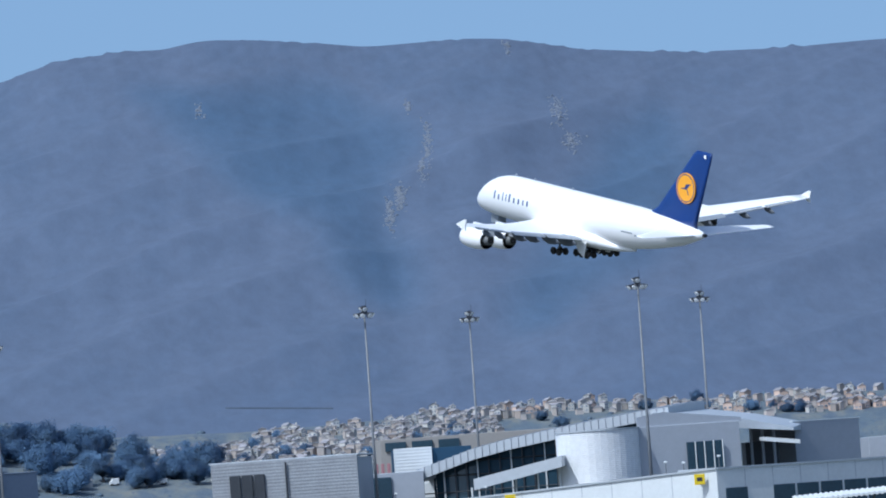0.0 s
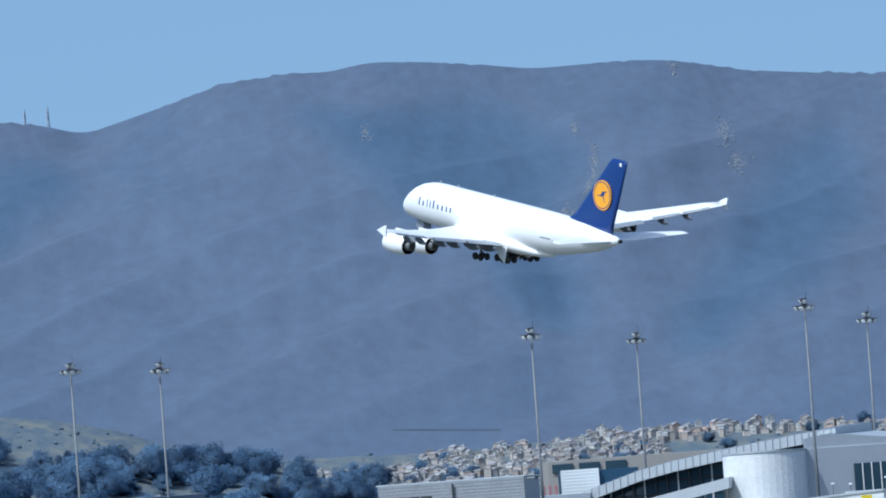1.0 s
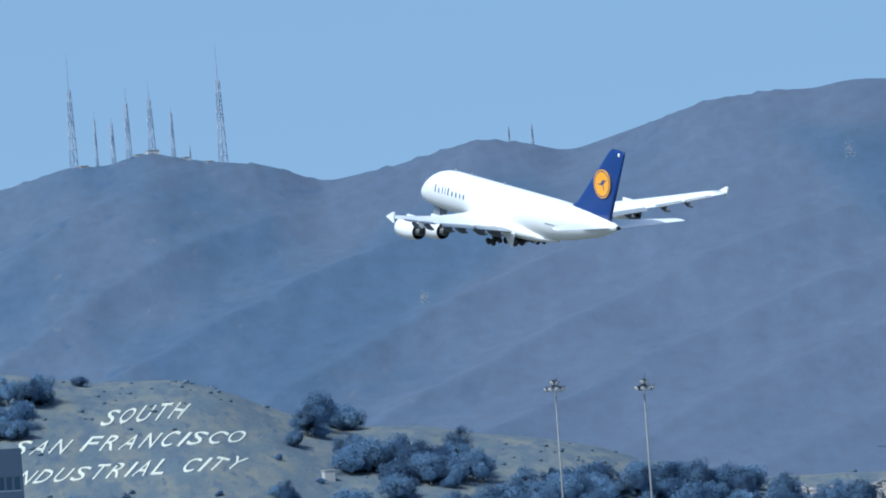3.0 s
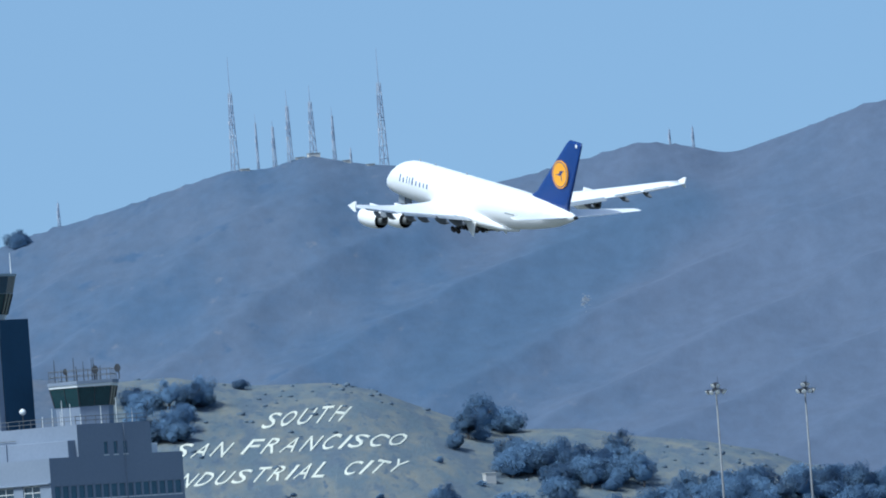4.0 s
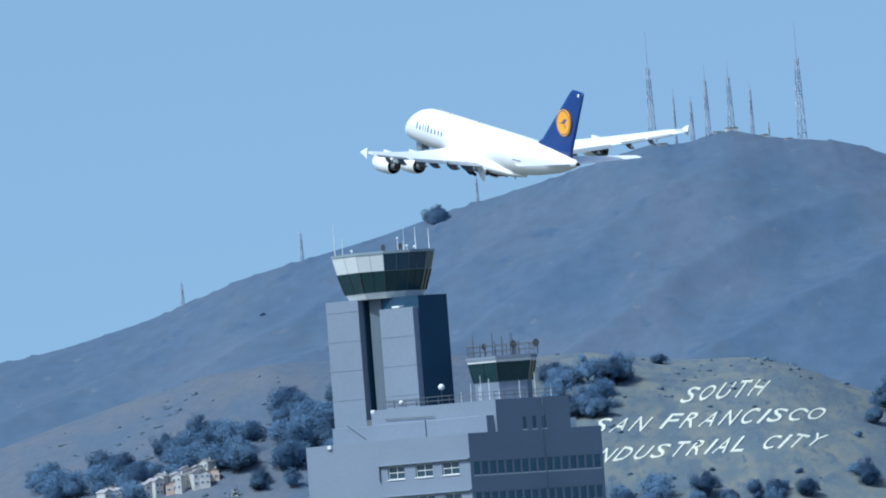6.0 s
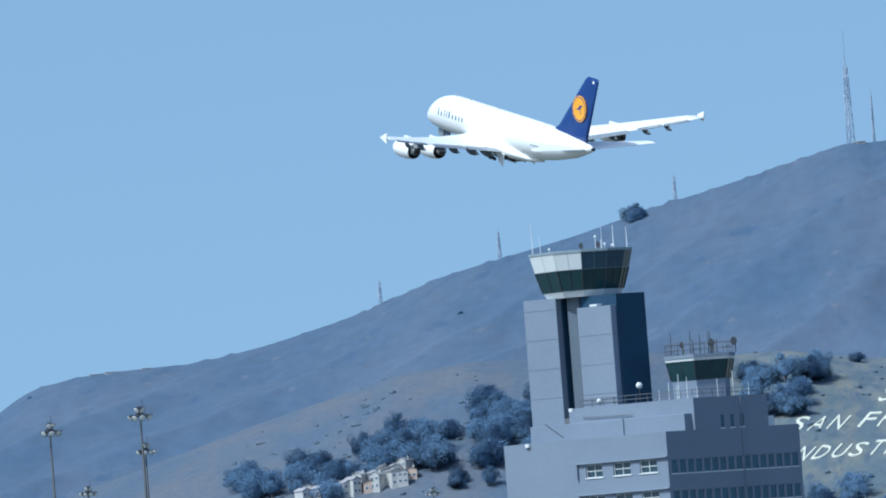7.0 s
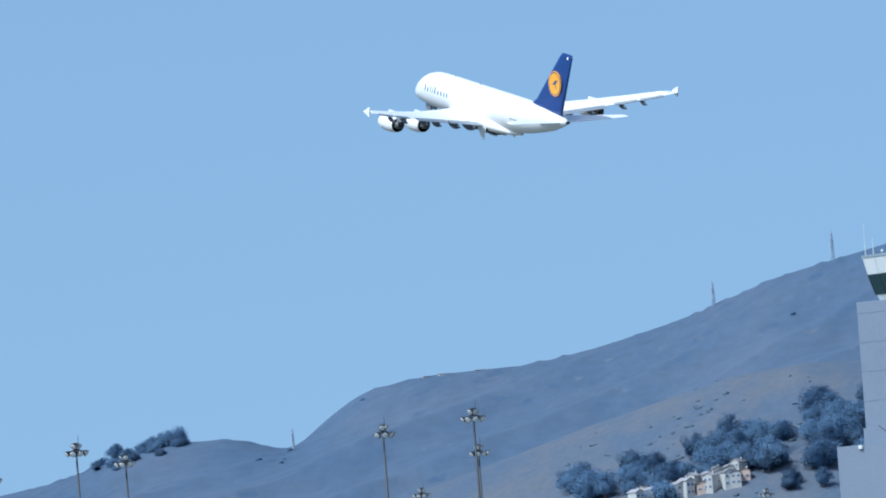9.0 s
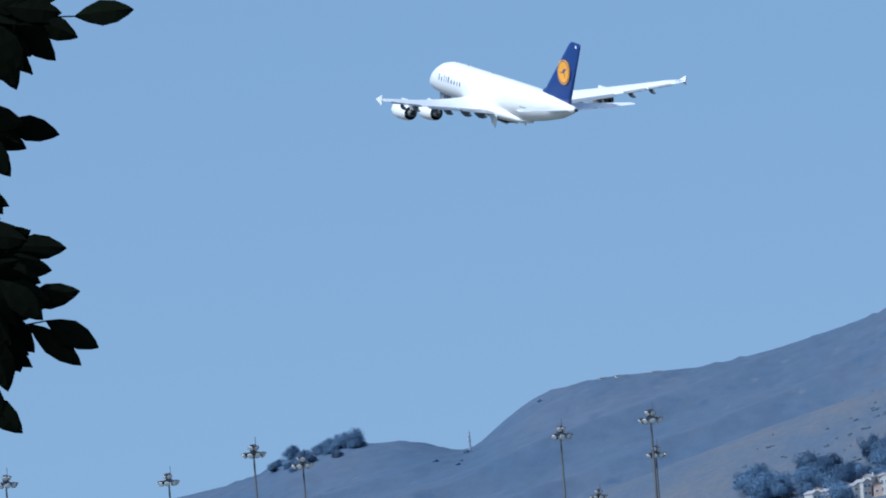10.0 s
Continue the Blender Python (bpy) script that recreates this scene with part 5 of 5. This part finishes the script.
            roof_bm.faces.new(f[::-1])
            roof_bm.faces.new(g)
    bmesh.ops.recalc_face_normals(roof_bm, faces=roof_bm.faces)
    far = tagged(new("distant_town"), "closely packed pale stucco houses of the distant town", "houses", kind="stuff")
    part("walls", wall_bm, M_FARWALL, far)
    part("roofs", roof_bm, M_FARROOF, far)
    # the long low wall above the town
    pts = [on_hill(2.887 + .46 * k / 12, .618 - .034 * k / 12, True) for k in range(13)]
    wall = thing("retaining_wall", (0, 0, 0), "long low dark retaining wall on the lower slope", "wall")
    part("wall_face", loft(B(), [[p + Vector((0, 0, -1.5)), p + Vector((0, 0, .5)), p + Vector((0, .8, .5)), p + Vector((0, .8, -1.5))] for p in pts]), M_STUCCOGREY, wall)
    # low sheds and parked vans before the grove
    for az, el, w, hgt, mat, lab, cat in ((2.11, .335, 3.0, 2.6, M_CREAM, "small cream shed below the grove", "shed"), (2.15, .325, 1.8, 1.6, M_WHITE, "white van parked below the grove", "van"),
                                          (2.26, .33, 4.2, 2.6, M_CREAM, "small cream shed below the grove", "shed"), (2.39, .325, 2.2, 1.9, M_WHITE, "white van parked below the grove", "van"),
                                          (2.60, .315, 1.6, 1.5, M_WHITE, "white van parked below the grove", "van"), (2.84, .31, 4.6, 2.8, M_CREAM, "small cream shed below the grove", "shed")):
        p = on_hill(az, el)
        ob = thing(cat, (p.x, p.y, p.z), lab, cat, "sheds and vans below the grove", turn=12)
        if cat == "shed":
            part("wall", box(B(), (-w / 2, -1.5, -1), (w / 2, 1.5, hgt * .7)), mat, ob)
            part("roof", loft(B(), [[(x, -1.8, hgt * .68), (x, 0, hgt), (x, 1.8, hgt * .68), (x, 1.8, hgt * .62), (x, 0, hgt * .92), (x, -1.8, hgt * .62)] for x in (-w / 2 - .2, w / 2 + .2)]), M_CREAM, ob)
        else:
            part("body", loft(B(), [[(x, -.9, .3), (x, -.9, z), (x, -.7, z + .15), (x, .7, z + .15), (x, .9, z), (x, .9, .3)] for x, z in ((-w / 2 - .4, hgt * .55), (-w / 2, hgt * .6), (-w / 2 + .3, hgt), (w / 2, hgt))]), mat, ob)
            for x in (-w / 2 + .1, w / 2 - .4):
                part("wheel", rod(B(), (x, -.95, .3), (x, .95, .3), .3, n=10), M_RUBBER, ob)


town()


# ---- radio masts on the skyline ----
def radio_mast(az, el0, el1, w, light, whip):
    p = on_hill(az, el0, True)
    top = place(az, el1, p.length).z
    h = top - p.z + 2
    t = thing("radio_mast", (p.x, p.y, p.z - 2), "slender red and white lattice radio mast on the ridge, haze in its colour", "radio mast", "ridge radio masts")
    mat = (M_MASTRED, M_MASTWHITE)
    hl = h * (1 - whip)
    n = max(4, int(hl / (w * 2.2)))
    for band in range(4):
        bm = B()
        for k in range(n):
            if int(k / n * 4) != band:
                continue
            z0, z1 = hl * k / n, hl * (k + 1) / n
            w0, w1 = w * (1 - .62 * k / n), w * (1 - .62 * (k + 1) / n)
            c0, c1 = [[(ww * math.cos(a), ww * math.sin(a), z) for a in (.5, 2.594, 4.689)] for ww, z in ((w0, z0), (w1, z1))]
            for i in range(3):
                j = (i + 1) % 3
                rod(bm, c0[i], c1[i], .17 * light, n=4)
                rod(bm, c0[i], c1[j], .10 * light, n=4)
                rod(bm, c0[i], c0[j], .10 * light, n=4)
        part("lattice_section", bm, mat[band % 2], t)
    if whip > .02:
        part("top_antenna", rod(B(), (0, 0, hl), (0, 0, h), .14 * light, .07 * light), M_MASTRED, t)
    for f in (.45, .62):
        bm = B()
        rod(bm, (-w * .5, -w * .5, hl * f), (-w * .5, -w * .5, hl * f + 1.2), .4 * light, n=8)
        part("drum_antenna", bm, M_MASTWHITE, t)


for row in ((-.46, 2.075, 2.555, 1.7, 1.1, .3), (-.36, 2.07, 2.305, .5, .7, .15), (-.288, 2.075, 2.27, .9, .9, .12), (-.22, 2.09, 2.395, 1.2, 1.0, .2), (-.12, 2.115, 2.41, 1.5, 1.0, .22),
            (-.03, 2.085, 2.31, .8, .8, .15), (.18, 2.045, 2.548, 1.9, 1.15, .28), (.04, 2.065, 2.135, .4, .6, .1), (-2.525, 1.535, 1.645, .8, .7, .1), (-2.0, 1.69, 1.82, .8, .7, .1),
            (-1.23, 1.885, 1.998, .7, .7, .1), (-4.37, 1.052, 1.155, .6, .6, .1), (1.41, 2.05, 2.115, .5, .7, .1), (1.51, 2.025, 2.12, .6, .7, .1)):
    radio_mast(*row)
for az, el, w in ((-.12, 2.117, 3.0), (-.18, 2.108, 2.0), (-.42, 2.07, 2.2), (.02, 2.08, 1.6), (.12, 2.05, 1.8), (-3.7, 1.33, 3.2), (-3.55, 1.335, 2.4), (-3.78, 1.325, 1.6)):
    p = on_hill(az, el, True)
    hut = thing("equipment_hut", (p.x, p.y, p.z), "small pale equipment hut on the ridge line", "hut", "ridge huts", turn=15)
    part("wall", box(B(), (-w * .7, -1.5, -1.5), (w * .7, 1.5, .3)), M_STUCCO, hut)
    part("roof", box(B(), (-w * .7 - .2, -1.7, .4), (w * .7 + .2, 1.7, .52)), M_STUCCO, hut)


# ---- low scrub over the slopes, far too many to count ----
def scrub():
    bm = B()
    bmesh.ops.create_icosphere(bm, subdivisions=1, radius=1)
    ball_v = np.array([v.co[:] for v in bm.verts])
    ball_f = np.array([[v.index for v in f.verts] for f in bm.faces])
    bm.free()
    rng = np.random.RandomState(41)
    # sparse, leaving the sign's slope clear
    az, r = rng.uniform(-6, 5.9, 5200), rng.uniform(3800, FRONT_R + 6, 5200)
    x, y = r * np.sin(np.radians(az)), r * np.cos(np.radians(az))
    el = np.degrees(np.arctan((height(x, y) - EYE[2]) / r))
    clear = (az > -.95) & (az < .27) & (el > .70) & (el < 1.06) & (rng.uniform(0, 1, len(x)) < .35)
    keep = (waves(x, r * 0.5, 61, 3, 1 / 22.0) > rng.uniform(-0.2, 1.5, len(x))) & ~clear
    fx, fy = x[keep][:800], y[keep][:800]
    fsize = rng.uniform(0.35, 1.25, len(fx))
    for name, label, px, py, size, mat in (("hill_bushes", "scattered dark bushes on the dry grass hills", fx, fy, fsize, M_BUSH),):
        n = len(px)
        pz = height(px, py)
        lump = rng.uniform(0.7, 1.25, (n, len(ball_v), 1))
        spin = rng.uniform(0, 6.28, n)
        v = ball_v[None] * lump * np.stack([size * rng.uniform(.9, 1.7, n), size, size * rng.uniform(.45, .85, n)], -1)[:, None]
        c, sn = np.cos(spin)[:, None], np.sin(spin)[:, None]
        v = np.stack([v[..., 0] * c - v[..., 1] * sn, v[..., 0] * sn + v[..., 1] * c, v[..., 2]], -1) + np.stack([px, py, pz + size * .08], -1)[:, None]
        f = ball_f[None] + (np.arange(n) * len(ball_v))[:, None, None]
        me = bpy.data.meshes.new(name)
        me.from_pydata(v.reshape(-1, 3).tolist(), [], f.reshape(-1, 3).tolist())
        me.shade_smooth()
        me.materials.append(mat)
        tagged(new(name, me), label, "bushes", kind="stuff")


scrub()


# ---- pale rock outcrops on the gullies of the mountain ----
def outcrops():
    rng = random.Random(31)
    bm = B()
    for az, el, n, da, de in ((3.65, 1.40, 14, .025, .05), (3.70, 1.47, 16, .03, .035), (3.83, 1.70, 14, .025, .07), (3.76, 1.86, 4, .02, .02), (3.80, 1.58, 5, .02, .04), (4.4, 1.78, 12, .04, .05), (4.45, 1.66, 10, .05, .03), (2.87, 1.9, 4, .02, .02), (4.2, 2.07, 4, .02, .03), (1.0, 1.4, 4, .03, .02)):
        for _ in range(n * 10):
            p = on_hill(az + rng.gauss(0, da * .4), el + rng.gauss(0, de * .7), True)
            s = rng.uniform(.15, .55)
            m = Matrix.Translation(p) @ pose(0, 0, 0, rng.uniform(0, 360), rng.uniform(0, 360), 0) @ Matrix.Diagonal((s * rng.uniform(.7, 2), s, s * rng.uniform(.5, 1), 1))
            bmesh.ops.create_icosphere(bm, subdivisions=1, radius=1, matrix=m)
    ob = part("rock_outcrops", bm, M_ROCK)
    tagged(ob, "pale bare rock outcrops on the scrubby mountainside", "rocks", kind="stuff")


outcrops()


# ---- the tree beside the spotter, whose leaves swing into view ----
def near_tree():
    rng = random.Random(17)
    x, y = -3.245, 25.0
    base = float(height(x, y))
    t = thing("leafy_tree", (x, y, base), "tree with long narrow leaves, coloured near black as a silhouette", "tree")
    bm = B()
    rod(bm, (0, 0, -.3), (0, .1, 4.2), .13, .05, 10)
    part("trunk", bm, M_BARK, t)
    leaf_me = []
    for k in range(3):
        bm = B()
        L, W = (.11, .125, .10)[k], (.026, .023, .032)[k]
        rows = [[(-w * W, f * L, -.012 * f * f), (0, f * L, .006 - .012 * f * f), (w * W, f * L, -.012 * f * f), (0, f * L, -.004 - .012 * f * f)] for f, w in ((0, .08), (.2, .6), (.45, 1), (.7, .85), (.9, .4), (1, .03))]
        loft(bm, rows)
        me = bpy.data.meshes.new("leaf")
        bm.to_mesh(me)
        bm.free()
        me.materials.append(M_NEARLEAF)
        leaf_me.append(me)
    # a hanging bough with sprays of leaves; heights above the eye's level, reach towards +x
    lift = EYE[2] - base
    bough = part("bough", rod(B(), (0, 0, lift + 1.75), (.36, 0, lift + .42), .03, .008, 8), M_BARK, t)
    sprays = [(1.345, .753, 4, 2), (1.35, .62, -8, 12), (1.31, .637, -25, 10), (1.27, .60, -45, 10), (1.25, .55, -60, 8), (1.33, .54, -35, 14), (1.22, .53, -70, 5), (1.36, .56, -20, 14),
              (1.15, .53, -15, 4), (1.128, .587, -14, 3), (1.053, .515, -55, 1), (.985, .49, -50, 4), (.925, .53, -12, 7), (.91, .586, -4, 2), (.87, .56, -10, 10), (.85, .54, -25, 12),
              (.823, .611, 8, 5), (.81, .56, -20, 12), (.72, .641, -30, 1), (.78, .55, -45, 7), (.724, .518, -50, 6), (.69, .49, -75, 5), (.653, .475, -80, 2), (.60, .46, -60, 2), (.572, .49, -45, 1)]
    for h, reach, ang, n in sprays:
        a = Vector((.36 * (1.75 - h) / 1.33, 0, lift + h + .02))
        tip = Vector((reach - .10 * math.cos(radians(ang)), rng.uniform(-.1, .1), lift + h - .10 * math.sin(radians(ang))))
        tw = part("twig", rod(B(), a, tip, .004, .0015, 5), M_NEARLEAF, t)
        for k in range(round(n * 1.6)):
            p = tip.lerp(a, 0 if k == 0 else rng.uniform(.1, .75))
            swing = ang + (0 if k == 0 else rng.uniform(-40, 40))
            shared("leaf", leaf_me[k % 3], tw, pose(p.x, p.y, p.z, 0, -swing, 0) @ pose(0, 0, 0, 75 if k == 0 else rng.uniform(35, 145), 0, 0) @ pose(0, 0, 0, 0, 0, -90 + (0 if k == 0 else rng.uniform(-25, 25))))


near_tree()


# ---- what moves ----
def motions():
    # seconds, nose x y z above the eye's level, heading left of +y, pitch, bank
    flight = [
        (0.0, 177.5, 2510.4, 64.5, 31.75, 12.07, -1.30), (0.5, 156.1, 2541.3, 68.5, 31.76, 12.16, -1.26), (1.0, 135.6, 2571.0, 72.3, 31.76, 12.26, -1.22),
        (1.5, 114.4, 2601.6, 76.2, 31.77, 12.37, -1.19), (2.0, 93.2, 2632.3, 80.2, 31.78, 12.48, -1.15), (3.3, 37.5, 2712.7, 90.8, 31.79, 12.75, -1.05),
        (3.5, 30.8, 2722.4, 92.1, 31.79, 12.80, -1.04), (4.0, 9.7, 2752.9, 96.2, 31.80, 12.89, -1.00), (4.5, -11.1, 2783.1, 100.2, 31.80, 12.98, -0.96),
        (5.0, -32.3, 2813.7, 104.4, 31.81, 13.06, -0.92), (5.5, -53.0, 2843.5, 108.4, 31.81, 13.13, -0.89), (5.7, -61.7, 2856.1, 110.1, 31.82, 13.16, -0.87),
        (6.8, -108.3, 2923.5, 119.4, 31.83, 13.25, -0.79), (7.0, -115.0, 2933.1, 120.7, 31.83, 13.25, -0.77), (7.5, -136.0, 2963.5, 124.9, 31.84, 13.26, -0.73),
        (8.0, -156.4, 2993.0, 129.1, 31.84, 13.24, -0.70), (8.5, -176.5, 3022.0, 133.1, 31.85, 13.20, -0.66), (9.0, -198.1, 3053.3, 137.6, 31.85, 13.14, -0.62),
        (9.5, -218.5, 3082.8, 141.7, 31.86, 13.05, -0.58), (10.0, -239.7, 3113.3, 146.1, 31.87, 12.92, -0.55),
    ]
    walk(PLANE, [(t, pose(x, y, z + EYE[2], 0, 0, h) @ pose(0, 0, 0, p) @ pose(0, 0, 0, 0, b)) for t, x, y, z, h, p, b in flight])
    # the landing gear draws up into the belly
    for g in GEARS:
        home = g.matrix_basis.copy()
        inboard = abs(home.translation.x) > 4
        side = -1 if home.translation.x < 0 else 1
        swing = lambda d: pose(0, 0, 0, 0, d * side, 0) if inboard else pose(0, 0, 2.9 * d / 84)
        walk(g, [(t, home @ swing(d)) for t, d in ((0, 0), (2.0, 6), (3.5, 22), (4.5, 34), (5.5, 45), (7.5, 54), (9.0, 68), (10, 76))])


motions()
